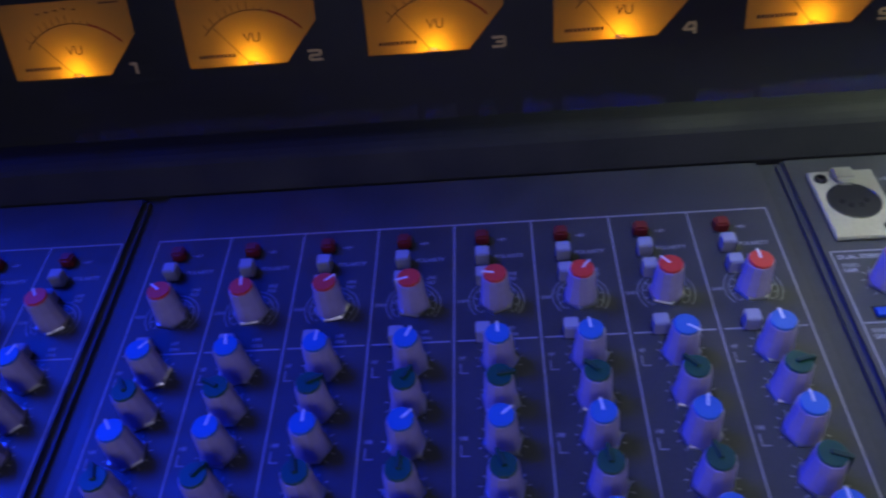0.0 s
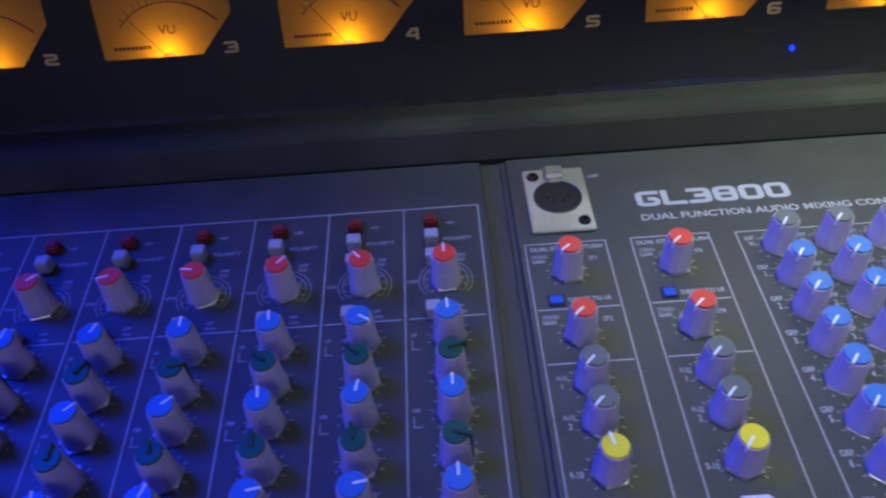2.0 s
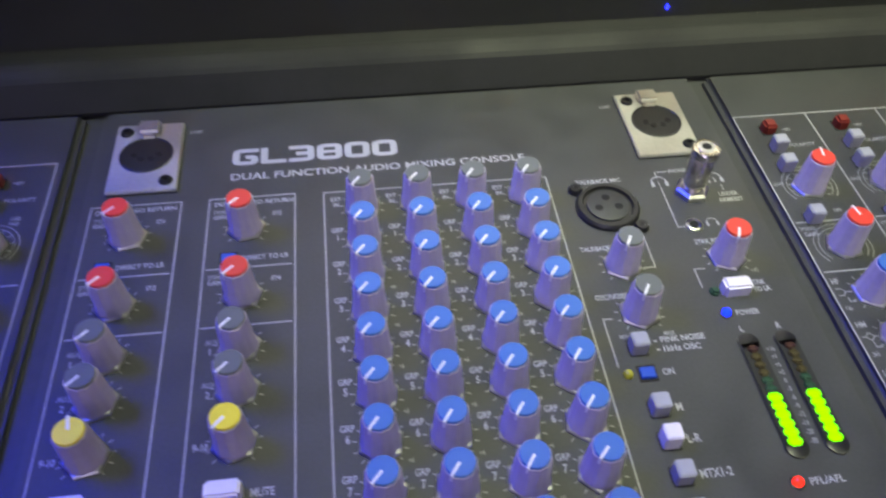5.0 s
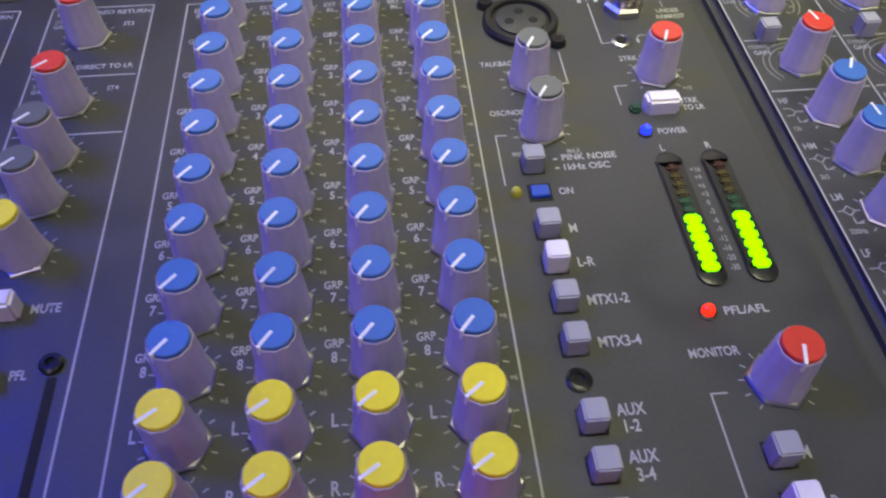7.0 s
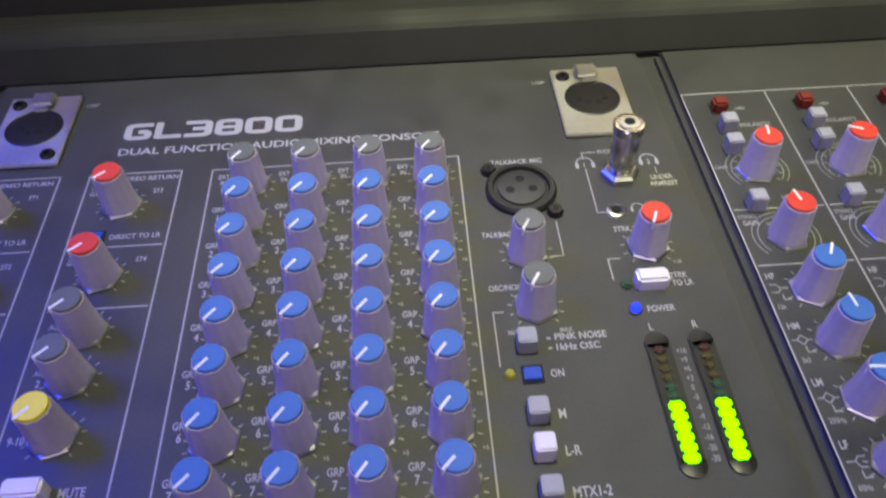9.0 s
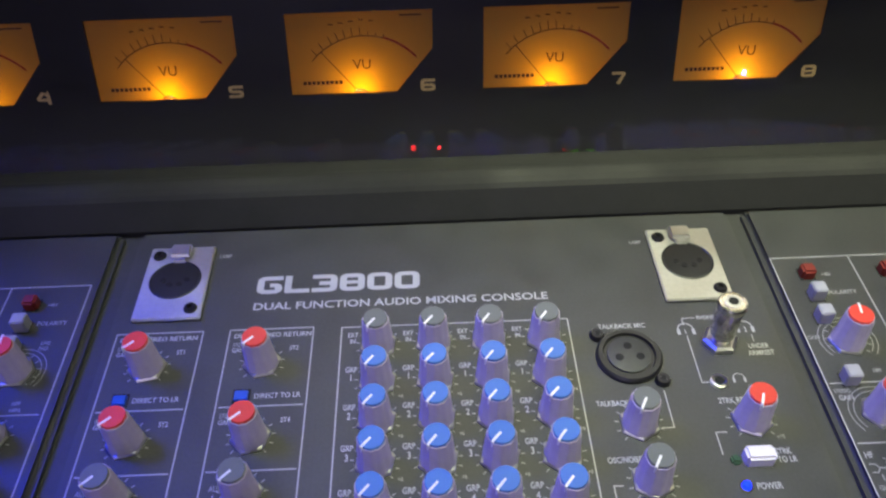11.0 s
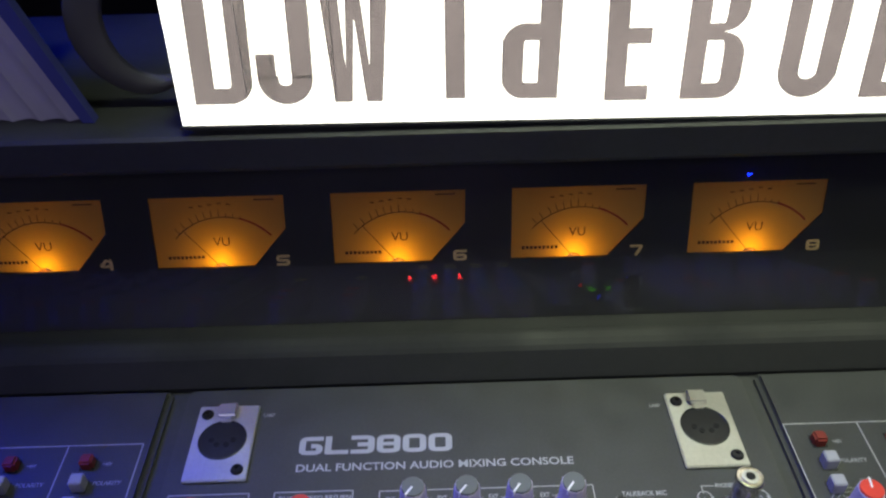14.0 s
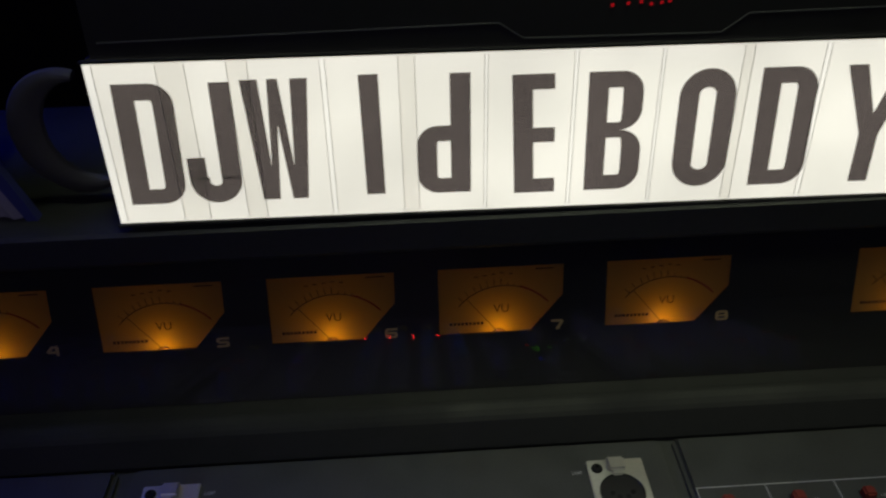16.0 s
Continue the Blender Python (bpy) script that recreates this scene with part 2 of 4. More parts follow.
def text_mesh(body, height, width=None, bold=0.0, mat=PRINT):
    """Lettering in the built-in font, scaled to a capital height and, if given, a width; its origin is at the lower left."""
    key = (body, height, width, bold, mat.name)
    if key not in TEXTS:
        cu = bpy.data.curves.new("lettering", "FONT")
        cu.body, cu.size, cu.offset, cu.resolution_u = body, 1.0, bold, 3
        ob = bpy.data.objects.new("lettering", cu)
        scene.collection.objects.link(ob)
        me = bpy.data.meshes.new_from_object(ob.evaluated_get(bpy.context.evaluated_depsgraph_get()))
        bpy.data.objects.remove(ob)
        co = np.zeros(len(me.vertices) * 3)
        me.vertices.foreach_get("co", co)
        co = co.reshape(-1, 3)
        low, high = co.min(0), co.max(0)
        k = height / 0.69
        co[:, 0] = (co[:, 0] - low[0]) * (width / (high[0] - low[0]) if width else k * 0.74) * MM
        co[:, 1] = co[:, 1] * k * MM
        me.vertices.foreach_set("co", co.ravel())
        me.materials.clear()
        me.materials.append(mat)
        TEXTS[key] = (me, co[:, 0].max() / MM)
    return TEXTS[key]


def strip(bm, pts, w, closed=False):
    """A flat band of width w (millimetres) along a path of (x, y)."""
    n, pairs = len(pts), []
    for i in range(n):
        p = Vector(pts[i])
        a = Vector(pts[i - 1]) if i or closed else None
        b = Vector(pts[(i + 1) % n]) if i < n - 1 or closed else None
        d0 = (p - a).normalized() if a else (b - p).normalized()
        d1 = (b - p).normalized() if b else d0
        n0, n1 = Vector((-d0.y, d0.x)), Vector((-d1.y, d1.x))
        m = (n0 + n1).normalized()
        m *= w / 2 / max(m.dot(n0), 0.4)
        pairs.append([bm.verts.new((*((p + m * k) * MM), 0)) for k in (1, -1)])
    for i in range(n if closed else n - 1):
        q, r = pairs[i], pairs[(i + 1) % n]
        bm.faces.new((q[0], q[1], r[1], r[0]))


def rounded(pts, r, closed=False):
    """The path with its corners cut round."""
    out, n = [], len(pts)
    for i in range(n):
        p = Vector(pts[i])
        if not closed and i in (0, n - 1):
            out.append(tuple(p))
            continue
        a, b = Vector(pts[i - 1]) - p, Vector(pts[(i + 1) % n]) - p
        s0, s1 = p + a.normalized() * min(r, a.length / 2), p + b.normalized() * min(r, b.length / 2)
        for k in range(5):
            u = k / 4
            out.append(tuple(s0 * (1 - u) ** 2 + p * 2 * u * (1 - u) + s1 * u * u))
    return out


def block_glyph(bm, ch, x, w, h, st):
    """One wide square-shouldered character, its lower left corner at (x, 0)."""
    e = st / 2
    l, r, b, t, m = x + e, x + w - e, e, h - e, h / 2
    paths = {"0": [[(l, b), (r, b), (r, t), (l, t)]],
             "8": [[(l, b), (r, b), (r, t), (l, t)], [(l + e, m), (r - e, m)]],
             "3": [[(x, t), (r, t), (r, b), (x, b)], [(x + w * 0.28, m), (r - e, m)]],
             "G": [[(x + w, t), (l, t), (l, b), (r, b), (r, m - e * 0.2), (x + w * 0.5, m - e * 0.2)]],
             "L": [[(l, h), (l, b), (x + w, b)]],
             "1": [[(x, t), (r, t), (r, 0)]],
             "2": [[(x, t), (r, t), (r, m), (l, m), (l, b), (x + w, b)]],
             "4": [[(r - st, t), (r - st * 0.5, t), (r, t), (r, 0)], [(r - st * 1.2, h), (l, m - e), (r - e, m - e)]],
             "5": [[(x + w, t), (l, t), (l, m), (r, m), (r, b), (x, b)]],
             "6": [[(x + w, t), (l, t), (l, b), (r, b), (r, m), (l + e, m)]],
             "7": [[(x, t), (r, t), (x + w * 0.45, 0)]],
             "9": [[(x, b), (r, b), (r, t), (l, t), (l, m), (r - e, m)]]}[ch]
    for k, p in enumerate(paths):
        ring = ch in "08" and k == 0
        cut = 0.05 if ch in "L1" else st * 0.75
        strip(bm, rounded(p, cut, ring), st * (0.8 if ch == "8" and k else 1), ring)


def block_text(body, w, h, st, gap, wide=1.0):
    """wide: stretches the characters, so that upright strokes are heavier than level ones."""
    bm, x = bmesh.new(), 0.0
    for ch in body:
        block_glyph(bm, ch, x, w, h, st)
        x += w + gap
    bm.transform(Matrix.Diagonal((wide, 1, 1, 1)))
    return bm


def write(parent, body, x, y, height=2.2, width=None, bold=0.02, mat=PRINT, z=0.12, align="left"):
    me, w = text_mesh(body, height, width, bold, mat)
    shift = {"left": 0, "mid": -w / 2, "right": -w}[align]
    return part("printed_label", me, mat, parent, at=((x + shift) * MM, y * MM, z * MM))


def marks(mesh, x, y):
    ob = part(mesh.name.split(".")[0], mesh, PRINT_DIM, console, at=(x * MM, y * MM, 0))
    return tagged(ob, kind="stuff")


def bar(parent, x0, x1, y0, y1, mat=LINE, name="printed_line", z=0.10):
    return part(name, box(x0, x1, y0, y1, 0.02, z), mat, parent)


# ---- room ----
def room():
    bm = box(-3000, 3000, -2600, 2200, -100, 0)
    tagged(part("floor", bm, FLOOR, None), "dark carpeted floor of the dim room", "floor", kind="structure")
    bm = box(-3000, 3000, -2600, 2200, 2600, 2700)
    tagged(part("ceiling", bm, WALL, None), "dark painted ceiling", "ceiling", kind="structure")
    for name, b in (("wall_north", (-3000, 3000, 2200, 2300, 0, 2600)), ("wall_south", (-3000, 3000, -2700, -2600, 0, 2600)),
                    ("wall_west", (-3100, -3000, -2600, 2200, 0, 2600)), ("wall_east", (3000, 3100, -2600, 2200, 0, 2600))):
        tagged(part(name, box(*b), WALL, None), "dark painted plain wall", "wall", kind="structure")
    desk = thing("desk", (0, 0, 0), "plain dark desk carrying the mixing console", "desk")
    part("desktop", box(-700, 700, -520, 420, 720, 760, 4), WOOD, desk)
    for x in (-660, 600):
        for y in (-480, 330):
            part("leg", box(x, x + 60, y, y + 60, 0, 720, 3), WOOD, desk)


room()

# ---- mixing console ----
console = thing("mixing_console", (0, 0, TOP), "dark grey audio mixing console with rows of coloured knobs", "mixing console")
BACK = 31
part("case", box(-650, 650, -430, 330, -140, -4.4, 1), CASE, console)


def knob_meshes():
    body = lathe([(5.3, 0.9), (6.1, 1.1), (6.1, 1.9), (5.8, 2.5), (4.98, 14.3), (4.86, 14.75), (4.7, 14.9), (4.5, 14.9), (4.45, 14.2)], 44, flute=11, depth=0.05)
    cap = lathe([(4.36, 14.2), (4.36, 15.55), (4.28, 15.8), (4.1, 15.92)], 28)
    pointer = box(-0.4, 0.4, 0.3, 4.2, 15.8, 16.05, 0.08, seg=1)
    box(-0.4, 0.4, 4.15, 4.98, 12.8, 16.0, 0.08, pointer, seg=1)
    fin = box(-0.8, 0.8, -0.8, 5.0, 15.9, 17.0, 0.2, seg=1)
    box(-0.55, 0.55, 4.3, 5.6, 3.0, 16.8, 0.15, fin, seg=1)
    nut = lathe([(7.1, 0.0), (7.1, 0.7), (6.7, 1.05), (5.0, 1.1)], 6)
    return (link("knob", body, KNOB, True), link("pointer", pointer, POINT), link("fin", fin, POINT_DARK), link("skirt", nut, SKIRT), cap)


KB, KP, KF, KS, kcap = knob_meshes()
CAPS = {}
for nm, mt in (("red", RED), ("blue", BLUE), ("green", GREEN), ("grey", GREY), ("yellow", YELLOW)):
    CAPS[nm] = link("cap", kcap.copy(), mt, True)


def knob(x, y, colour, turn=-35):
    k = part("knob", KB, KNOB, console, "grey fluted knob with %s cap" % colour, (x * MM, y * MM, 0), turn)
    part("cap", CAPS[colour], RED, k)
    if colour == "green":
        part("pointer", KF, POINT_DARK, k)
    else:
        part("pointer", KP, POINT, k)
    part("skirt", KS, NICKEL, k)
    return k


def ticks_mesh(r0, r1, count, width=0.35):
    bm = bmesh.new()
    for i in range(count):
        a = radians(225 - 270 * i / (count - 1))
        b = box(r0, r1, -width / 2, width / 2, 0.02, 0.1)
        b.transform(Matrix.Rotation(a, 4, "Z"))
        me = bpy.data.meshes.new("tmp")
        b.to_mesh(me)
        b.free()
        bm.from_mesh(me)
        bpy.data.meshes.remove(me)
    return bm


def ring_mesh(r, width=0.3, a0=-40, a1=220):
    bm, n, last = bmesh.new(), 28, None
    for i in range(n + 1):
        a = radians(a0 + (a1 - a0) * i / n)
        pair = [bm.verts.new(Vector((q * math.cos(a), q * math.sin(a), 0.1)) * MM) for q in (r, r + width)]
        if last:
            bm.faces.new((last[0], last[1], pair[1], pair[0]))
        last = pair
    return bm


TICK = link("tick_scale", ticks_mesh(7.0, 8.4, 11), PRINT_DIM)
RING = ring_mesh(8.6)
_me = bpy.data.meshes.new("tmp")
ring_mesh(10.4).to_mesh(_me)
RING.from_mesh(_me)
RING = link("gain_ring", RING, PRINT_DIM)
BTN = link("button", box(-2.7, 2.7, -2.7, 2.7, -1, 6.0, 0.45), BUTTON, True)
BTN_LOW = link("button", box(-2.6, 2.6, -2.2, 2.2, -1, 2.6, 0.5), BUTTON, True)
BTN_R = link("button", box(-2.7, 2.7, -2.7, 2.7, -1, 4.5, 0.9), BUTTON_RED, True)
BTN_W = link("button", box(-2.7, 2.7, -2.7, 2.7, -1, 6.5, 0.45), BUTTON_WHITE, True)
BTN_B = link("button", box(-2.4, 2.4, -2.0, 2.0, -1, 1.2, 0.3), BUTTON_BLUE, True)
WELL = link("button_slot", box(-3.1, 3.1, -3.1, 3.1, 0.01, 0.08), HOLE)


def button(x, y, mesh=None, label=""):
    b = part("button", mesh or BTN, BUTTON, console, label, (x * MM, y * MM, 0))
    part("button_slot", WELL, HOLE, b)
    return b


# the three panel sections and the grooves between them
FRONT = -330
for name, x0, x1 in (("channel_panel", -640, -372.5), ("channel_panel", -365.5, -98.8), ("master_panel", -91.6, 163.0), ("channel_panel", 169.0, 560)):
    part(name, box(x0, x1, FRONT, BACK, -7.6, 0, 2.4, seg=5), PANEL, console)

P = 31.9


CHANNEL_TURNS = {10: (2, -75, 0, -110), 11: (-125, 40, -12, 10), 12: (4, 45, 6, 5), 13: (0, -80, -48, 20), 14: (-20, -30, -45, 0),
                 15: (-5, -62, 0, 15), 16: (10, 60, -10, -40), 17: (-40, 30, 35, 20)}


def channel(x0, seed):
    """One mono channel strip whose left line is at x0."""
    r = random.Random(seed)
    xk, xb = x0 + 16.2, x0 + 11.5
    bar(console, x0 - 0.25, x0 + 0.25, -330, 0)
    bar(console, x0 + 1.5, x0 + P - 1.5, -61.5, -61.0)
    button(xb, -9.9, BTN_R, "dark red phantom power button")
    write(console, "+48V", xb + 6, -10.8, 1.7, mat=PRINT_DIM)
    button(xb, -21.0)
    write(console, "POLARITY", xb + 5, -20.4, 1.9, width=11.5, mat=PRINT_DIM)
    button(xb, -32.0)
    write(console, "LINE", xb + 9.5, -30, 1.7, mat=PRINT_DIM)
    write(console, "PAD", xb + 9.5, -32.6, 1.7, mat=PRINT_DIM)
    marks(RING, xk, -42.5)
    marks(TICK, xk, -42.5)
    write(console, "GAIN", x0 + 1.2, -43, 1.6, mat=PRINT_DIM)
    knob(xk, -42.5, "red", {10: 2, 11: 38, 12: -38, 13: 80, 14: 105, 15: -48, 16: 5, 17: 48}.get(seed, 30))
    button(xb - 0.6, -59.6)
    write(console, "HPF", xb + 8, -57.2, 1.7, mat=PRINT_DIM)
    write(console, "100Hz", xb + 8, -59.8, 1.5, mat=PRINT_DIM)
    y, colours = -70.5, ["blue", "green"]
    set_to = CHANNEL_TURNS.get(seed, ())
    for i in range(11):
        if i < len(set_to):
            knob(xk, y, colours[i % 2], set_to[i])
        else:
            knob(xk, y, colours[i % 2], r.choice([0, 15, -40, 60, -20, 5, 30, -80]) if i % 2 == 0 else r.choice([0, -75, 10, -60, 40]))
        marks(TICK, xk, y)
        if i % 2 == 0:
            write(console, ("HF", "HM", "LM", "LF", "AUX", "AUX")[i // 2], x0 + 2, y + 0.5, 1.7, mat=PRINT_DIM)
            bar(console, x0 + 2.2, x0 + 2.6, y - 5, y - 1, PRINT_DIM)
            bar(console, x0 + 2.2, x0 + 5.2, y - 5.4, y - 5, PRINT_DIM)
        y -= 17.2 if i % 2 == 0 else 15.5


def stereo_channel(x0, seed):
    r = random.Random(seed)
    xk, xb = x0 + 13.8, x0 + 11.5
    bar(console, x0 - 0.25, x0 + 0.25, -330, 0)
    for y in (-61.9, -86.0, -176.0):
        bar(console, x0 + 1.0, x0 + P - 1.0, y - 0.25, y + 0.25)
    button(xb, -9.5, BTN_R, "dark red phantom power button")
    write(console, "+48V", xb + 6, -10.6, 1.7, mat=PRINT_DIM)
    button(xb - 0.4, -21.0)
    write(console, "POLARITY", xb + 5, -20.4, 1.9, width=11.5, mat=PRINT_DIM)
    button(xb - 2, -32.4)
    write(console, "LINE", xb + 9.5, -30, 1.7, mat=PRINT_DIM)
    marks(RING, (x0 + 15), -43)
    marks(TICK, (x0 + 15), -43)
    write(console, "GAIN", x0 + 0.8, -42, 1.7, mat=PRINT_DIM)
    knob(x0 + 14.4, -43.6, "red", {50: -10, 51: 65}.get(seed, 20))
    button(xb - 3.2, -60.6)
    write(console, "HPF", xb + 7, -58.0, 1.7, mat=PRINT_DIM)
    write(console, "STEREO", x0 + 1.2, -66, 1.6, mat=PRINT_DIM)
    write(console, "GAIN", x0 + 2, -69, 2.0)
    marks(RING, xk, -74.5)
    knob(xk, -74.5, "red", {50: 10, 51: -15}.get(seed, 0))
    for y, nm, hz in ((-96.5, "HF", "12k"), (-115.3, "HM", "2k5"), (-134.3, "LM", "250Hz"), (-153, "LF", "60Hz")):
        knob(xk, y, "blue", {("HF", 50): -28, ("HM", 50): 5, ("LM", 50): 84}.get((nm, seed), r.choice([-15, 5, -70, -20])))
        marks(TICK, xk, y)
        write(console, nm, x0 + 1.6, y + 5.0, 2.3)
        bm = bmesh.new()
        if nm in ("HM", "LM"):
            strip(bm, [(-1.6, 0), (0, -1.6), (1.6, 0), (0, 1.6)], 0.4, True)
            strip(bm, [(-3, 0), (-1.8, 0)], 0.4)
            strip(bm, [(1.8, 0), (3, 0)], 0.4)
            strip(bm, [(0.2, -2.2), (0.2, -4.2), (2.4, -4.2)], 0.4)
        else:
            k = 1 if nm == "HF" else -1
            strip(bm, [(-2.6 * k, 1.6), (-0.6 * k, 1.6), (0.4 * k, 0.2), (2.8 * k, 0.2)], 0.4)
            strip(bm, [(-2.6 * k, -1.4), (-0.6 * k, -1.4), (0.4 * k, 0.0)], 0.4)
            strip(bm, [(0.2, -2.2), (0.2, -4.2), (2.4, -4.2)], 0.4)
        part("curve_mark", bm, PRINT_DIM, console, at=((x0 + 4.2) * MM, (y + 1.2) * MM, 0.12 * MM))
        write(console, hz, x0 + 1.6, y - 6.4, 1.6, mat=PRINT_DIM)
    button(x0 + 3.5, -168, BTN_W, "white equaliser button")
    for i, y in enumerate((-187, -203, -219, -235)):
        knob(xk, y, "grey", -60)
        marks(TICK, xk, y)
        write(console, "AUX", x0 + 3, y + 5, 2.0)
        write(console, str(i + 1), x0 + 4, y + 1.5, 2.3)


for i in range(8):
    channel(-104.2 - P * (i + 1), 10 + i)
bar(console, -104.45, -103.95, -330, 0)
bar(console, -104.2 - 8 * P, -104.2, -0.25, 0.25)
for i in range(3):
    channel(-376.2 - P * (i + 1), 30 + i)
bar(console, -376.45, -375.95, -330, 0)
bar(console, -376.2 - 4 * P, -376.2, -0.25, 0.25)
for i in range(4):
    stereo_channel(171.5 + P * i, 50 + i)
bar(console, 171.5, 171.5 + 5 * P, -0.25, 0.25)

# master section
part("printed_label", block_text("GL3800", 7.65, 9.4, 2.1, 0.7, 1.32), PRINT, console, "silver wide block model lettering", (-36.7 * MM, -8.6 * MM, 0.12 * MM))
write(console, "DUAL FUNCTION AUDIO MIXING CONSOLE", -36.8, -16.9, 3.5, width=115.5, bold=0.018)


def frame_lines(x0, x1, top, bottom=-320):
    bar(console, x0 - 0.25, x0 + 0.25, bottom, top)
    bar(console, x1 - 0.25, x1 + 0.25, bottom, top)
    bar(console, x0, x1, top - 0.25, top + 0.25)


for x0, x1, xk, a, b in ((-87.0, -54.3, -72, "ST1", "ST2"), (-44.0, -12.3, -30, "ST3", "ST4")):
    frame_lines(x0, x1, -26.6)
    for y in (-61.5, -86.6):
        bar(console, x0 + 1, x1 - 1, y - 0.25, y + 0.25)
    write(console, "DUAL STEREO RETURN", x0 + 2, -30.6, 2.0, width=29)
    for y, nm in ((-42.7, a), (-74.0, b)):
        knob(xk, y, "red", 132)
        marks(TICK, xk, y)
        write(console, "STEREO", x0 + 2, y + 8.0, 1.7, mat=PRINT_DIM)
        write(console, "GAIN", x0 + 2, y + 5.4, 1.9)
        write(console, nm, xk + 9.5, y + 5.5, 2.0)
    button(x0 + 8.5, -57.2, BTN_B, "small blue push switch")
    write(console, "DIRECT TO LR", x0 + 13, -58.2, 2.0, width=16.5)
    for y, nm in ((-95.1, "1"), (-111.2, "2")):
        knob(xk, y, "grey", 135)
        marks(TICK, xk, y)
        write(console, "AUX", x0 + 3, y + 1.5, 1.9, mat=PRINT_DIM)
        write(console, nm, x0 + 4.5, y - 2.2, 2.3)
    knob(xk, -129.2, "yellow", 10 if xk < -50 else 138)
    marks(TICK, xk, -129.2)
    write(console, "9-10", x0 + 2, -131, 2.3)
    part("button", box(-5, 5, -2.6, 2.6, -1, 6, 0.8), BUTTON_WHITE, console, "wide white mute button", ((xk - 1.8) * MM, -145.6 * MM, 0), smooth=True)
    write(console, "MUTE", xk + 5.2, -146.6, 2.5)
    button(xk - 1.8, -163)
    write(console, "PFL", xk + 4.5, -164, 2.4)
    part("fader_slot", box(xk + 12.6, xk + 14.8, -250, -164, 0.02, 0.1), HOLE, console)
    part("screw", lathe([(2.6, 0), (2.6, 1.0), (2.0, 1.5), (1.2, 1.5), (1.1, 0.6)], 20), SCREW, console, at=((xk + 13) * MM, -160.8 * MM, 0), smooth=True)

frame_lines(-1.5, 84.6, -27.4)
ROWS_Y = [-36.4] + [-53.2 - 16.2 * i for i in range(8)] + [-182.2, -197.0]
for c, x in enumerate((12.6, 33.4, 53.9, 74.5)):
    for i, y in enumerate(ROWS_Y):
        colour = "grey" if i == 0 else "yellow" if i > 8 else "blue"
        knob(x, y, colour, (140 if i < 9 else 125) + random.uniform(-4, 4))
        marks(TICK, x, y)
        lx = x - 9.6
        if i == 0:
            write(console, "EXT", lx, y + 4.0, 2.0, align="mid")
            write(console, "IN", lx, y + 1.0, 2.0, align="mid")
        elif i < 9:
            write(console, "GRP", lx, y + 4.6, 2.2, align="mid")
            write(console, str(i), lx, y + 0.8, 2.6, align="mid")
            write(console, "+6", x + 7.6, y - 7.2, 1.5, mat=PRINT_DIM)
        else:
            write(console, "LR"[i - 9], lx, y + 1, 3.0, align="mid")

knob(102.3, -75.0, "grey", 150)
knob(102.2, -96.2, "grey", 148)
knob(140.6, -75.2, "red", 158)
for x, y in ((102.3, -75.0), (102.2, -96.2), (140.6, -75.2), (139.6, -179.5)):
    marks(TICK, x, y)
knob(139.6, -179.5, "red", 165)
write(console, "TALKBACK MIC", 104.5, -33.2, 2.1, width=18, align="mid")
write(console, "TALKBACK", 89, -67.5, 2.1)
bar(console, 113.6, 114.0, -77, -62)
bar(console, 109.5, 114, -77.2, -76.8)
write(console, "OSC/NOISE", 89, -89.5, 2.1)
write(console, "MIN", 93, -106.0, 1.6, mat=PRINT_DIM)
write(console, "MAX", 108, -106.0, 1.6, mat=PRINT_DIM)
button(97.5, -110)
write(console, "PINK NOISE", 106, -108.6, 2.2, width=15)
write(console, "1kHz OSC", 106, -112.2, 2.2, width=12.5)
bar(console, 103.6, 104.8, -108.2, -107.6)
bar(console, 103.6, 104.8, -111.6, -111.0)
bar(console, 89.2, 89.6, -116.5, -97.5)
bar(console, 89.2, 92.5, -97.8, -97.4)
button(98, -119.7, BTN_B, "flat blue illuminated switch")
write(console, "ON", 103.0, -120.8, 2.3)
part("indicator_lamp", lathe([(1.6, 0), (1.6, 0.8), (1.1, 1.8), (0.4, 2.2)], 16), LED_YELLOW, console, "dim yellow indicator lamp", (91.7 * MM, -119.6 * MM, 0), smooth=True)
for y, nm, m in ((-132.5, "M", BTN), (-143.3, "L-R", BTN_W), (-154.6, "MTX1-2", BTN), (-166.2, "MTX3-4", BTN), (-185.0, "AUX", BTN), (-195.6, "AUX", BTN), (-206.2, "AUX", BTN)):
    button(97.5, y, m)
    if nm == "AUX":
        write(console, "AUX", 103.2, y + 0.8, 2.7)
        write(console, {-185.0: "1-2", -195.6: "3-4", -206.2: "5-6"}[y], 104.2, y - 3.0, 2.7)
    else:
        write(console, nm, 103.2, y - 1.2, 2.7)
part("screw", lathe([(3.0, 0), (3.0, 0.5), (2.2, 0.9), (1.5, 0.9), (1.4, 0.2)], 20), SCREW, console, at=(96.8 * MM, -175.2 * MM, 0), smooth=True)
part("power_lamp", lathe([(1.5, 0), (1.5, 1.2), (1.1, 2.2), (0.5, 2.6)], 20), LED_BLUE, console, "lit blue power lamp", (131.2 * MM, -99.8 * MM, 0), smooth=True)
for x, y in ((131.2, -99.8), (130, -160.4)):
    part("lamp_bezel", lathe([(2.2, 0), (2.2, 0.4), (1.6, 0.5)], 20), BLACK, console, at=(x * MM, y * MM, 0))
write(console, "POWER", 134.8, -100.8, 2.2)
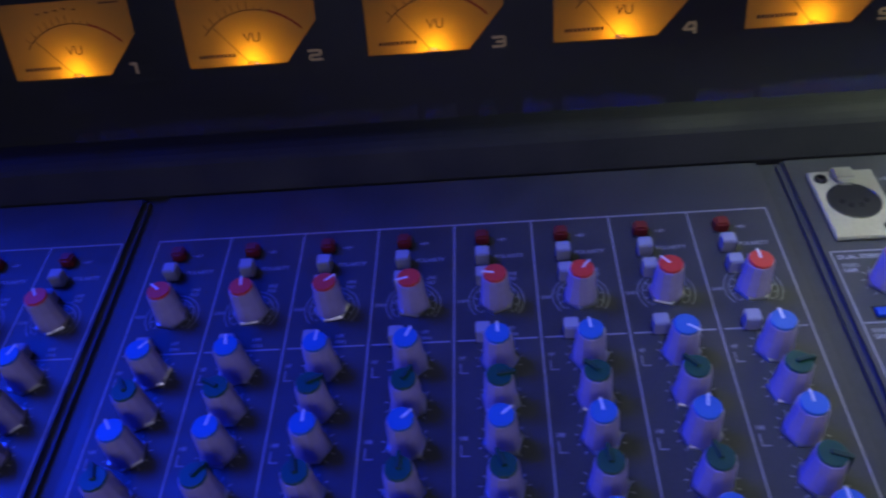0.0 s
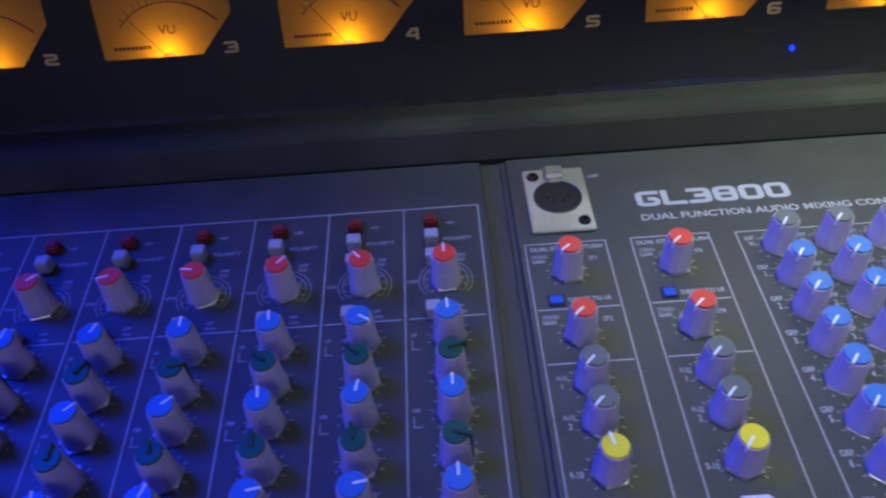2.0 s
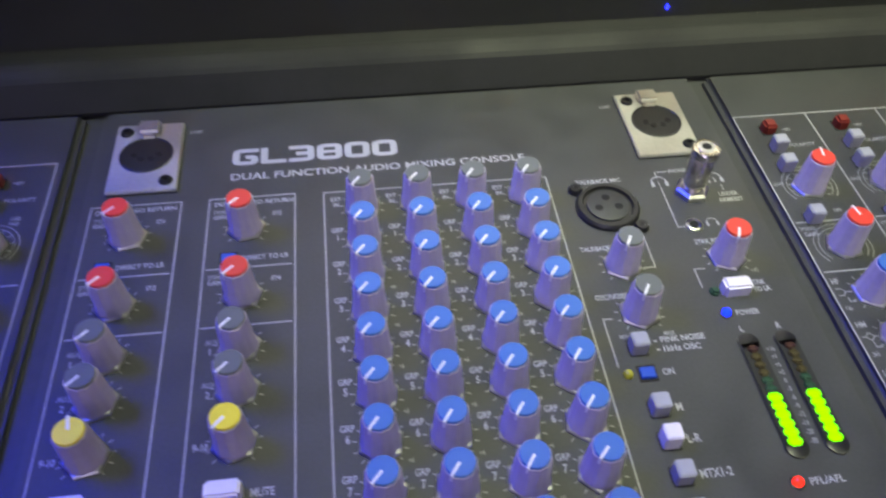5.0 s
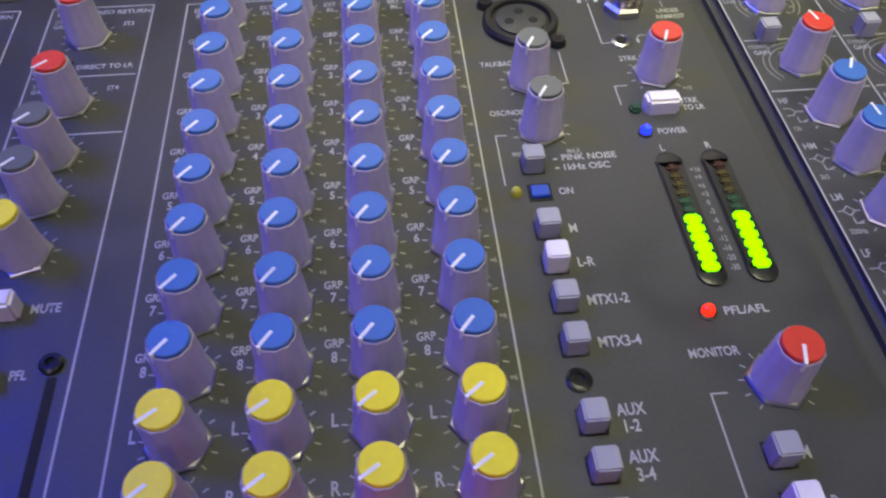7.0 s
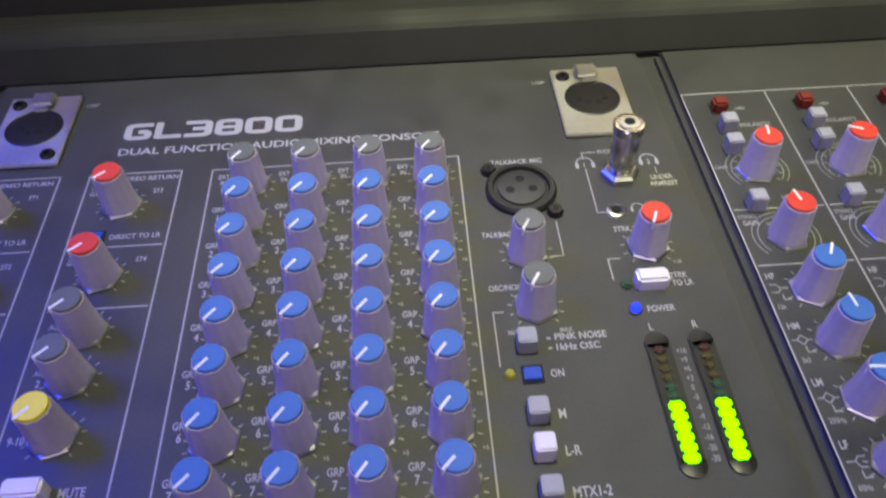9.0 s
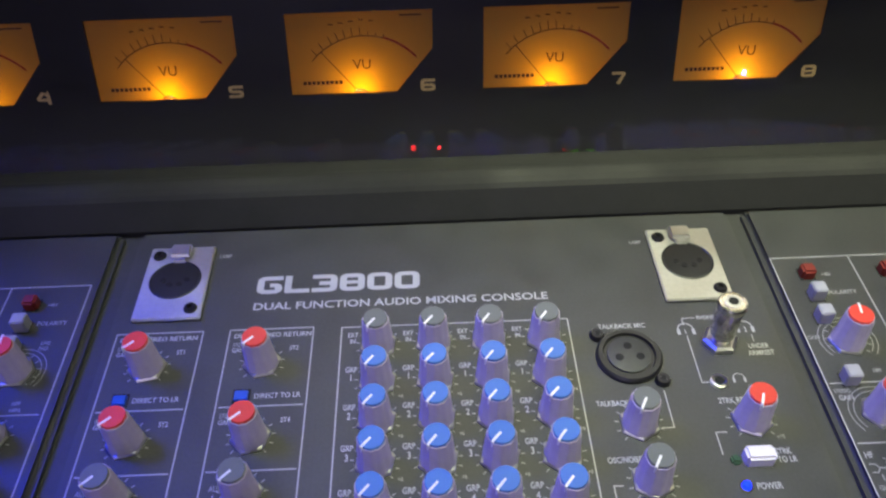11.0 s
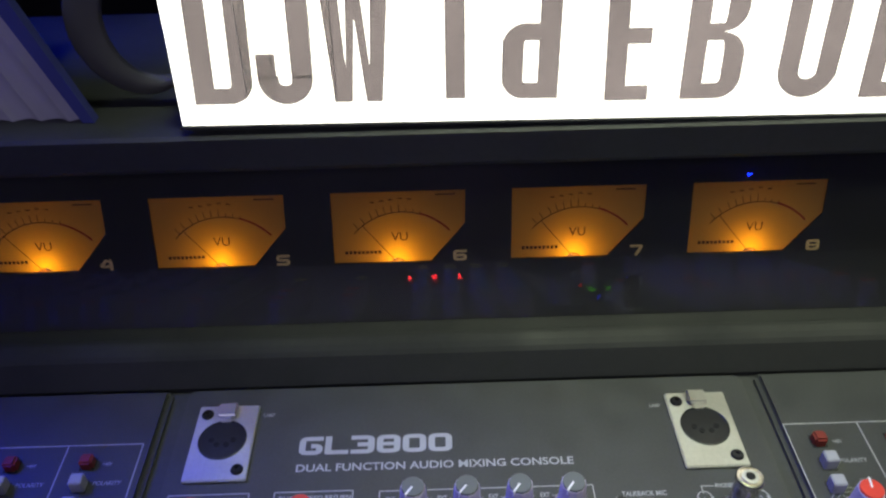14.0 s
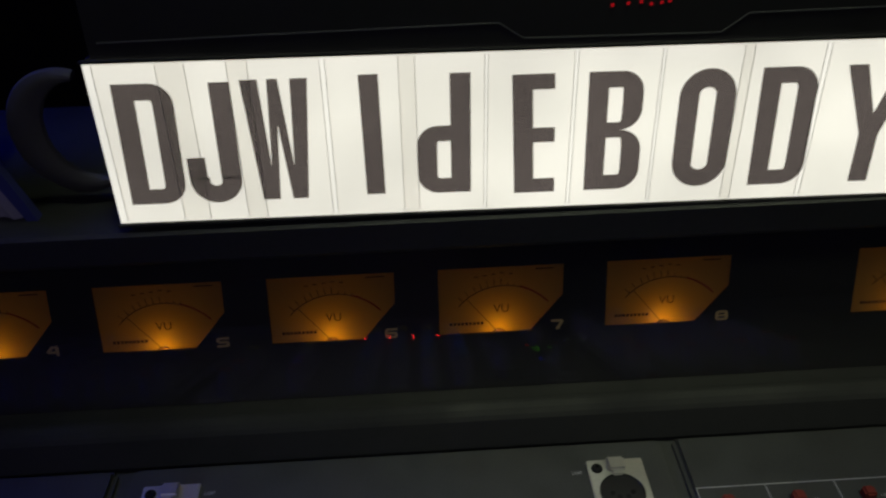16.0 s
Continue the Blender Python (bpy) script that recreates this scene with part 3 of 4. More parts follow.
part("listen_lamp", lathe([(1.5, 0), (1.5, 1.2), (1.1, 2.2), (0.5, 2.6)], 20), LED_RED, console, "lit red listen lamp", (130 * MM, -160.4 * MM, 0), smooth=True)
write(console, "PFL/AFL", 134.0, -161.4, 2.2, width=10.5)
write(console, "MONITOR", 122.5, -172.0, 2.3)
for x in (0, 21, 42, 63):
    part("mute_lamp", lathe([(1.7, 0), (1.7, 1.2), (1.2, 2.3), (0.5, 2.7)], 16), LED_MUTE, console, "lit red mute lamp", (x * MM, -242 * MM, 0), smooth=True)
button(133.9, -195.8)
write(console, "M", 138.5, -197, 2.7)
button(133.9, -206.4, BTN_W)
write(console, "L-R", 138.5, -207.6, 2.7)
bar(console, 124.2, 124.6, -214, -181)
bar(console, 124.2, 128, -181.2, -180.8)
b = part("wide_button", box(-4.9, 4.9, -2.7, 2.7, -1, 5, 0.9), BUTTON_WHITE, console, "wide white push button", (138.0 * MM, -90.2 * MM, 0), smooth=True)
part("indicator_lamp", box(-1.6, 1.6, -1.6, 1.6, -1, 1.6, 0.7), LED_GREEN_OFF, console, "unlit green lamp", (130.6 * MM, -90.4 * MM, 0), smooth=True)
write(console, "2TRK", 144.5, -88.6, 2.1)
write(console, "TO LR", 144.5, -91.6, 2.1)
write(console, "2TRK RET", 131.5, -68.2, 2.2)
write(console, "+10", 147, -83, 1.6, mat=PRINT_DIM)
bar(console, 127.0, 127.4, -88, -79.5)
bar(console, 127.0, 131, -79.8, -79.4)
write(console, "LAMP", -54.5, 12.6, 1.9, mat=PRINT_DIM)
write(console, "LAMP", 121.4, 11.5, 1.9, mat=PRINT_DIM, align="right")
write(console, "PHONES", 137.5, -30.5, 1.9, mat=PRINT, align="mid")
bar(console, 128, 133, -29.8, -29.4)
bar(console, 127.8, 128.2, -33, -29.4)
bar(console, 142, 147.2, -29.8, -29.4)
bar(console, 146.8, 147.2, -33, -29.4)
bar(console, 127.8, 128.2, -59.2, -38)
bar(console, 127.8, 131, -59.4, -59.0)
write(console, "UNDER", 153, -45.0, 2.1, align="mid")
write(console, "ARMREST", 153, -48.2, 2.1, align="mid")
bar(console, 151.8, 152.1, -42.0, -38.6)


def headphone_mark(x, y, k=1.0):
    bm = ring_mesh(2.6 * k, 0.5 * k, 0, 180)
    box(-3.4 * k, -2.2 * k, -2.4 * k, 0.2 * k, 0.02, 0.1, 0, bm)
    box(2.2 * k, 3.4 * k, -2.4 * k, 0.2 * k, 0.02, 0.1, 0, bm)
    part("headphone_mark", bm, PRINT, console, at=(x * MM, y * MM, 0))


headphone_mark(128.2, -35.0)
headphone_mark(150.5, -35.0)
headphone_mark(141.5, -58.0, 0.7)
write(console, "1", 127.7, -37.2, 2.2)
write(console, "2", 149.8, -37.2, 2.2)


def socket(x0, y0, label):
    """A lamp socket: a nickel plate with a black insert, a latch and two screws; its lower left corner at (x0, y0)."""
    w, h = 26.4, 39.5
    s = part("lamp_socket", box(0, w, 0, h, 0, 2.0, 0.5), NICKEL, console, label, (x0 * MM, y0 * MM, 0))
    part("insert", lathe([(10.4, 1.9), (10.4, 2.25), (10.0, 2.4), (9.6, 2.1)], 40), BLACK, s, at=(w / 2 * MM, h * 0.52 * MM, 0), smooth=True)
    for i in range(4):
        a = radians(200 + 47 * i)
        part("contact_hole", lathe([(1.2, 2.2), (1.2, 2.45)], 14), HOLE, s, at=((w / 2 + 5 * math.cos(a)) * MM, (h * 0.52 + 5 * math.sin(a) * 0.8 + 1) * MM, 0))
    bm = box(w / 2 - 4.4, w / 2 + 4.4, h - 7.8, h - 0.2, 2.6, 4.6, 0.95, seg=3)
    box(w / 2 - 2.6, w / 2 + 2.6, h - 10.0, h - 7.0, 1.9, 3.4, 0.6, bm)
    part("latch", bm, SKIRT, s, smooth=True)
    for x, y in ((4.2, h - 5.2), (w - 4.2, 5.0)):
        q = part("screw", lathe([(2.7, 1.9), (2.7, 2.4), (2.2, 3.1), (1.1, 3.1), (1.0, 2.2)], 20), SCREW, s, at=(x * MM, y * MM, 0), smooth=True)
    return s


socket(-83.0, -21.3, "satin nickel lamp socket with black insert")
socket(124.0, -21.6, "satin nickel lamp socket with black insert")

tb = part("talkback_socket", lathe([(12.0, 0), (12.0, 1.4), (11.2, 2.4), (9.6, 2.4), (9.2, 1.2), (8.0, 1.2)], 48), BLACK, console, "black round talkback microphone socket", (104.3 * MM, -46.9 * MM, 0), smooth=True)
part("insert", lathe([(7.9, 1.0), (7.9, 1.9), (7.4, 2.1)], 36), CASE, tb, smooth=True)
for x, y in ((0, 3.8), (-3.8, -1.2), (3.8, -1.2)):
    part("contact_hole", lathe([(1.55, 2.0), (1.55, 2.2)], 16), HOLE, tb, at=(x * MM, y * MM, 0))
for x, y in ((94.4, -36.6), (114.2, -58.0)):
    q = part("screw", lathe([(2.8, 0), (2.8, 1.0), (2.2, 2.2), (1.2, 2.2), (1.1, 1.0)], 20), SCREW, console, at=(x * MM, y * MM, 0), smooth=True)
    part("recess", lathe([(1.2, 2.2), (1.2, 2.26)], 6), HOLE, q)
js = part("phones_socket", lathe([(3.1, 0), (3.1, 0.9), (2.4, 1.2), (1.9, 0.5)], 24), SKIRT, console, "small chrome headphone socket", (134.0 * MM, -59.3 * MM, 0), smooth=True)
part("opening", lathe([(1.8, 1.1), (1.8, 1.25)], 20), HOLE, js)
part("socket_nut", lathe([(6.6, 0), (6.6, 2.0), (5.4, 2.8)], 6), SKIRT, console, "hexagonal chrome nut", (139.0 * MM, -41.6 * MM, 0))

# the adapter that stands in the headphone socket
adapter = thing("jack_adapter", (139.0 * MM, -41.6 * MM, TOP + 2.8 * MM), "chrome headphone jack adapter plugged into the panel", "adapter")
part("barrel", lathe([(3.4, 0), (3.4, 2), (4.4, 2.4), (4.7, 4), (4.7, 15.5), (4.5, 15.9), (4.5, 16.4), (5.1, 16.8), (5.2, 19.2), (4.8, 19.8), (4.2, 19.9), (4.1, 19.5), (3.7, 19.5), (3.6, 19.9), (2.0, 19.9)], 32), CHROME, adapter, smooth=True)
part("collar", lathe([(3.0, 19.8), (3.0, 20.2), (2.3, 20.3)], 28), NICKEL, adapter, smooth=True)
part("opening", lathe([(1.8, 20.2), (1.8, 20.4)], 20), HOLE, adapter)

# level meter with two LED columns
write(console, "L", 134.2, -107.4, 2.4, align="mid")
write(console, "R", 147.0, -107.4, 2.4, align="mid")
for x in (134.4, 147.0):
    bm = bmesh.new()
    box(-3.6, 3.6, -38.5, -1.0, 0.02, 0.9, 0.4, bm)
    lathe([(3.6, 0.02), (3.6, 0.7), (3.1, 0.9)], 28, bm, (0, -1.0))
    lathe([(3.6, 0.02), (3.6, 0.7), (3.1, 0.9)], 28, bm, (0, -38.5))
    col = part("level_column", bm, BLACK, console, "black slot with twelve small level lamps", (x * MM, -111.2 * MM, 0), smooth=True)
    for i in range(12):
        mt = LED_RED_OFF if i == 0 else LED_AMBER_OFF if i < 4 else LED_GREEN_OFF if i < 6 else LED_GREEN
        tall = 1.30 if i < 6 else 1.42
        part("level_lamp", box(*((-1.7, 1.7) if i < 6 else (-2.1, 2.1)), -tall, tall, 0.7, 1.5, 0.7, seg=3), mt, col, at=(0, (-3.9 - 3.0 * i) * MM, 0), smooth=True)
for i, s in enumerate(("+16", "+9", "+6", "+3", "0", "-3", "-6", "-9", "-12", "-16", "-20", "-30")):
    write(console, s, 140.7, -115.9 - 3.0 * i, 1.7, mat=PRINT_DIM, align="mid")

# ---- riser and meter bridge ----
bridge = thing("meter_bridge", (0, 0, TOP), "black meter bridge with a row of amber lit level meters", "meter bridge")
SL = radians(17.0)               # lean of the meter face
part("riser", profile_x([(BACK + 0.7, -2.9), (BACK + 0.7, -1.2), (32.6, 0.4), (37.6, 8.6), (38.6, 10.2), (40.4, 11.8), (43.0, 13.4), (46.0, 14.4), (48.0, 14.6), (49.0, 14.4), (49.0, 10), (90, 10), (90, -2.9)], -640, 640), RISER, bridge)
part("ledge", profile_x([(49.1, 9.9), (49.1, 14.0), (60, 14.4), (60, 9.9)], -640, 640), RISER, bridge)
M0, PITCH = -104.0, 81.2
SHAPE = [(0, 43.5), (44.4, 43.5), (60.2, 60.6), (60.6, 76.0), (0.3, 76.0)]


def meter_x(k):
    """The ninth meter stands apart from the row of eight."""
    return M0 + PITCH * (k - 5) + (41.5 if k > 8 else 0)


def face_y(z):
    return 65.0 + (z - 43.5) * math.tan(SL)


def lean(bm):
    """Shear an upright drawing (x, y from the face, z) onto the leaning face."""
    for v in bm.verts:
        v.co.y += face_y(v.co.z / MM) * MM
    return bm


def front_strip():
    """The black front with an opening for every meter."""
    bm = bmesh.new()
    lo, hi = 14.6, 92.0
    first, last = 1, 9
    def quad(p):
        vs = [bm.verts.new(Vector((x, 0, z)) * MM) for x, z in p]
        bm.faces.new(vs)
    base, head = [(-640, 43.5)], [(-640, 76)]
    for k in range(first, last + 1):
        x = meter_x(k)
        base += [(x, 43.5), (x + 44.4, 43.5), (x + 70, 43.5)]
        head += [(x + 0.3, 76), (x + 60.6, 76), (x + 70, 76)]
    base.append((640, 43.5))
    head.append((640, 76))
    quad([(640, lo), (-640, lo)] + base)
    quad([(-640, hi), (640, hi)] + head[::-1])
    edge = -640
    for k in range(first, last + 1):
        x = meter_x(k)
        quad([(edge, 43.5), (x, 43.5), (x + 0.3, 76), (edge, 76)])
        quad([(x + 44.4, 43.5), (x + 70, 43.5), (x + 70, 76), (x + 60.6, 76), (x + 60.2, 60.6)])
        edge = x + 70
    quad([(edge, 43.5), (640, 43.5), (640, 76), (edge, 76)])
    bmesh.ops.remove_doubles(bm, verts=bm.verts, dist=1e-6)
    ext = bmesh.ops.extrude_face_region(bm, geom=bm.faces[:])
    for v in ext["geom"]:
        if isinstance(v, bmesh.types.BMVert):
            v.co.y += 0.8 * MM
    return lean(bm)


part("front_panel", front_strip(), ACRYLIC, bridge, "glossy black acrylic front")
pane = part("clear_cover", profile_x([(face_y(14.7) - 1.6, 14.7), (face_y(14.7) - 0.9, 14.7), (face_y(92) - 0.9, 92), (face_y(92) - 1.6, 92)], -640, 640), COVER, bridge, "clear cover over the meters with glare haze painted in")
pane.visible_shadow = False
part("hood", profile_x([(61, 98), (60, 100), (60, 113.6), (61.5, 115), (190, 115), (190, -2.9), (110, -2.9), (110, 98)], -640, 640), CASE, bridge, "dark hood over the meters")
part("front_panel", profile_x([(face_y(92), 92), (face_y(92) + 3, 92), (100, 99), (84, 99)], -640, 640), ACRYLIC, bridge)


def arc(bm, cx, cz, r, a0, a1, w, y, n=24):
    last = None
    for i in range(n + 1):
        a = radians(a0 + (a1 - a0) * i / n)
        p = [bm.verts.new(Vector((cx + q * math.cos(a), y, cz + q * math.sin(a))) * MM) for q in (r, r + w)]
        if last:
            bm.faces.new((last[0], last[1], p[1], p[0]))
        last = p
    return bm


def stroke(bm, x0, z0, x1, z1, w, y):
    d = Vector((x1 - x0, 0, z1 - z0)).normalized()
    n = Vector((-d.z, 0, d.x)) * w / 2
    a, b = Vector((x0, y, z0)), Vector((x1, y, z1))
    bm.faces.new([bm.verts.new(q * MM) for q in (a - n, b - n, b + n, a + n)])


def vu_meter(k):
    x = meter_x(k)
    deep = 1.6
    bm = bmesh.new()
    wall = [(px + (-2 if px < 5 else 2), pz + (-7 if pz < 50 else 2)) for px, pz in SHAPE]
    a = [bm.verts.new(Vector((px, 0.9, pz)) * MM) for px, pz in wall]
    b = [bm.verts.new(Vector((px, 26, pz)) * MM) for px, pz in wall]
    for i in range(5):
        bm.faces.new((a[i], a[i - 1], b[i - 1], b[i]))
    bm.faces.new(b)
    lean(bm)
    m = part("vu_meter", bm, WHITE_BOX, bridge, "level meter with amber lamp and cream dial", (x * MM, 0, 0))
    dl = bmesh.new()
    dl.faces.new([dl.verts.new(Vector((px, deep, pz)) * MM) for px, pz in [(px + (-1.9 if px < 5 else 1.9), pz + (-6.9 if pz < 50 else 1.9)) for px, pz in SHAPE]])
    part("dial", lean(dl), DIAL_GLOW, m, "cream dial card lit through from behind")
    cx, cz, yy = 31.5, 36.0, deep - 0.1
    ink = bmesh.new()
    arc(ink, cx, cz, 29.7, 137, 60, 0.45, yy)
    for i, ang in enumerate((131, 124, 116, 110, 104, 98, 92, 86, 80, 74)):
        r1 = 33.4 if i < 7 else 31.6
        stroke(ink, cx + 29.7 * math.cos(radians(ang)), cz + 29.7 * math.sin(radians(ang)), cx + r1 * math.cos(radians(ang)), cz + r1 * math.sin(radians(ang)), 0.35, yy)
    for i in range(9):
        stroke(ink, 5.0 + i * 1.9, 47.6, 6.4 + i * 1.9, 47.6, 1.5, yy)
    stroke(ink, 47, 73.4, 56, 73.4, 0.6, yy)
    for i in range(5):
        stroke(ink, 17.5 + i * 4.2, 71.4 + (1.5 - abs(i - 3)) * 0.5, 19.5 + i * 4.2, 71.4 + (1.5 - abs(i - 3)) * 0.5, 0.5, yy)
    part("scale", lean(ink), INK, m)
    red = arc(bmesh.new(), cx, cz, 29.7, 74, 44, 0.9, yy - 0.02)
    part("scale", lean(red), RED_INK, m)
    vu = text_mesh("VU", 4.0, 7.5, 0.0, INK)[0].copy()
    vb = bmesh.new()
    vb.from_mesh(vu)
    for v in vb.verts:
        v.co = Vector((v.co.x + 26.5 * MM, yy * MM, v.co.y + 52.7 * MM))
    part("lettering", lean(vb), INK, m)
    nd = bmesh.new()
    stroke(nd, 29.5, 42, 13.5, 60.5, 0.35, yy - 0.5)
    part("needle", lean(nd), INK, m)
    dm = lathe([(3.6, 0), (3.4, 1.2), (2.6, 2.3), (1.2, 3.0)], 20)
    for v in dm.verts:
        v.co.y *= 0.18
    dm.transform(Matrix.Translation(Vector((29.0, 0.8, 42.0)) * MM))
    part("pivot_cover", lean(dm), DOME, m, "clear amber needle pivot cover", smooth=True)
    nb = block_text(str(k), 4.8 if k != 1 else 2.5, 5.0, 1.15, 0, 1.3)
    for v in nb.verts:
        v.co = Vector((v.co.x + 54.6 * MM, -0.15 * MM, v.co.y + 43.6 * MM))
    part("number", lean(nb), NUMBER, m, "cream channel number")
    zl = 42.5
    lamp("meter_lamp", "POINT", ((x + 29) * MM, (face_y(zl) + 8.5) * MM, TOP + zl * MM), (0, 0, 0), 0.0105, (1.0, 0.36, 0.003), 0.003)


for k in range(1, 10):
    vu_meter(k)

# ---- light box sign ----
SX0, SX1, SZ0, SZ1 = -76.3, 262.0, 117.6, 189.2
ST = math.atan2(5.0, 52.0)
sign = thing("light_box_sign", (0, 61.6 * MM, TOP + SZ0 * MM), "white glowing light box sign with dark letters", "sign")
SPIN = Matrix.Translation((SX0 * MM, 0, 0)) @ Matrix.Rotation(radians(0.6), 4, "Y") @ Matrix.Translation((-SX0 * MM, 0, 0))
SIGN_POSE = Matrix.Translation((0, 61.8 * MM, TOP + SZ0 * MM)) @ Matrix.Rotation(-ST, 4, "X") @ SPIN
sign.matrix_world = SIGN_POSE
SH = SZ1 - SZ0
part("diffuser", box(SX0 + 1, SX1 - 1, 1.0, 2.0, 1.5, SH - 1.0), DIFFUSER, sign, "glowing white diffuser")
bm = box(SX0, SX1, 2.2, 40, 0.3, SH, 1.5)
part("case", bm, SIGN_CASE, sign, "dark sign housing")
for z0, z1 in ((0.2, 1.5), (SH - 1.0, SH)):
    part("rail", box(SX0, SX1, -0.6, 2.2, z0, z1, 0.3), SIGN_CASE, sign)


def outline_letter(ch, w, h=52.0, s=8.3):
    """Bold condensed capitals, built of bars and bowls."""
    bm = bmesh.new()

    def ring(x0, x1, z0, z1, open_from=0, open_to=360, rr=None):
        r = rr or min(x1 - x0, z1 - z0) / 2
        pts = []
        for cx, cz, a0 in ((x1 - r, z1 - r, 0), (x0 + r, z1 - r, 90), (x0 + r, z0 + r, 180), (x1 - r, z0 + r, 270)):
            for i in range(9):
                a = radians(a0 + 90 * i / 8)
                pts.append((cx, cz, math.cos(a), math.sin(a), a0 + 90 * i / 8))
        outer = [(cx + r * c, cz + r * q) for cx, cz, c, q, _ in pts]
        ri = max(r - s * 0.95, 2.0)
        inner = [(cx + ri * c, cz + ri * q) for cx, cz, c, q, _ in pts]
        # keep an even stroke
        inner = [(min(max(px, x0 + s), x1 - s), min(max(pz, z0 + s * 0.85), z1 - s * 0.85)) for px, pz in inner]
        n = len(pts)
        for i in range(n):
            j = (i + 1) % n
            if not (open_from <= pts[i][4] <= open_to and open_from <= (pts[j][4] if j else 360) <= open_to):
                continue
            vs = [bm.verts.new(Vector((px, 0, pz)) * MM) for px, pz in (outer[i], outer[j], inner[j], inner[i])]
            bm.faces.new(vs)

    def quad(*p):
        bm.faces.new([bm.verts.new(Vector((px, 0, pz)) * MM) for px, pz in p])

    def rect(x0, x1, z0, z1):
        quad((x0, z0), (x1, z0), (x1, z1), (x0, z1))

    def bowl(x0, x1, z0, z1, low, high):
        """The right half of a D, its stem apart; low and high: the stroke at the foot and the head."""
        r = min((x1 - x0) * 0.62, (z1 - z0) / 2)
        out, inn, n = [(x0, z0)], [(x0, z0 + low)], 8
        ri = max(r - s, 0.6)
        for i in range(n + 1):
            a = radians(-90 + 90 * i / n)
            out.append((x1 - r + r * math.cos(a), z0 + r + r * math.sin(a)))
            inn.append((x1 - s - ri + ri * math.cos(a), z0 + r + (r - low) * math.sin(a)))
        for i in range(n + 1):
            a = radians(90 * i / n)
            out.append((x1 - r + r * math.cos(a), z1 - r + r * math.sin(a)))
            inn.append((x1 - s - ri + ri * math.cos(a), z1 - r + (r - high) * math.sin(a)))
        out.append((x0, z1))
        inn.append((x0, z1 - high))
        for i in range(len(out) - 1):
            quad(out[i], out[i + 1], inn[i + 1], inn[i])

    t = s * 0.82
    if ch == "D":
        rect(0, s, 0, h)
        bowl(s, w, 0, h, t, t)
    elif ch == "B":
        rect(0, s, 0, h)
        bowl(s, w, 0, h * 0.52, t, t / 2)
        bowl(s, w * 0.97, h * 0.52, h, t / 2, t)
    elif ch == "P":
        rect(0, s, 0, h)
        bowl(s, w, h * 0.42, h, t, t)
    elif ch == "O":
        ring(0, w, 0, h, rr=w * 0.5)
    elif ch == "I":
        rect(0, w, 0, h)
    elif ch == "E":
        rect(0, s, 0, h)
        for z in (0, h / 2 - s * 0.38, h - s * 0.78):
            rect(s, w, z, z + s * 0.78)
    elif ch == "J":
        rect(w - s, w, w * 0.5, h)
        ring(0, w, 0, w * 1.05, 180, 360, rr=w * 0.5)
        rect(0, s * 0.9, w * 0.5, 20.6)
    elif ch == "W":
        quad((0, h), (7, h), (8.4, 15), (10.6, h), (14.8, h), (17.6, 15), (19.6, h), (26.4, h), (22, 0), (15.6, 0), (12.8, 33), (10.2, 0), (3.2, 0))
    elif ch == "Y":
        quad((0, h), (s, h), (w / 2, h * 0.6), (w - s, h), (w, h), (w / 2 + s / 2, h * 0.42), (w / 2 + s / 2, 0), (w / 2 - s / 2, 0), (w / 2 - s / 2, h * 0.42))
    return bm


def letter_card(ch, x, w, c0, c1, flip=False, layer=0, up=0.0, tilt=0.0):
    card = thing("letter_card", (0, 0, 0), "clear plastic letter card with a dark %s letter" % ("turned" if flip else "printed"), "letter card", "cards on the sign")
    card.matrix_world = SIGN_POSE
    y = 0.7 - 0.12 * layer
    f = part("film", box(c0, c1, y, y + 0.08, 1.6, SH - 1.2), FILM, card)
    f.visible_shadow = False
    for e in (c0, c1):
        part("card_edge", box(e - 0.10, e + 0.10, y - 0.05, y + 0.12, 2.4, SH - 2.0), TRACE, card)
    bm = outline_letter(ch, w)
    if flip:
        bm.transform(Matrix.Translation(Vector((w, 0, 52)) * MM) @ Matrix.Rotation(math.pi, 4, "Y"))
    for v in bm.verts:
        v.co.x += tilt * (v.co.z / MM - 26) / 52 * MM
    part("letter", bm, LETTER, card, at=(x * MM, (y - 0.06) * MM, (9.6 + up) * MM))


CARDS = [("D", -67.5, 23.2, -72, -37, False), ("J", -42.6, 21.4, -48, -13, False), ("W", -17, 26.4, -21, 14.7, False),
         ("I", 29.4, 7.8, 16.8, 51.6, False), ("P", 51.3, 22.2, 45.1, 79, True), ("E", 90.9, 17.2, 80.3, 114.5, False),
         ("B", 121.2, 23.2, 116, 149.4, False), ("O", 158.4, 23.4, 150.6, 186, False), ("D", 192.0, 23.6, 182, 215, False), ("Y", 226, 30, 217, 258, False)]
for i, (ch, x, w, c0, c1, fl) in enumerate(CARDS):
    letter_card(ch, x, w, c0, c1, fl, i % 2, (0.6, 0.2, 0.7, 1.3, 0.7, -0.8, -0.8, -0.9, -1.4, -1.5)[i], (2.2, 1.0, 0.0, -0.4, -0.2, -2.2, -1.1, -1.0, -2.2, -1.0)[i])

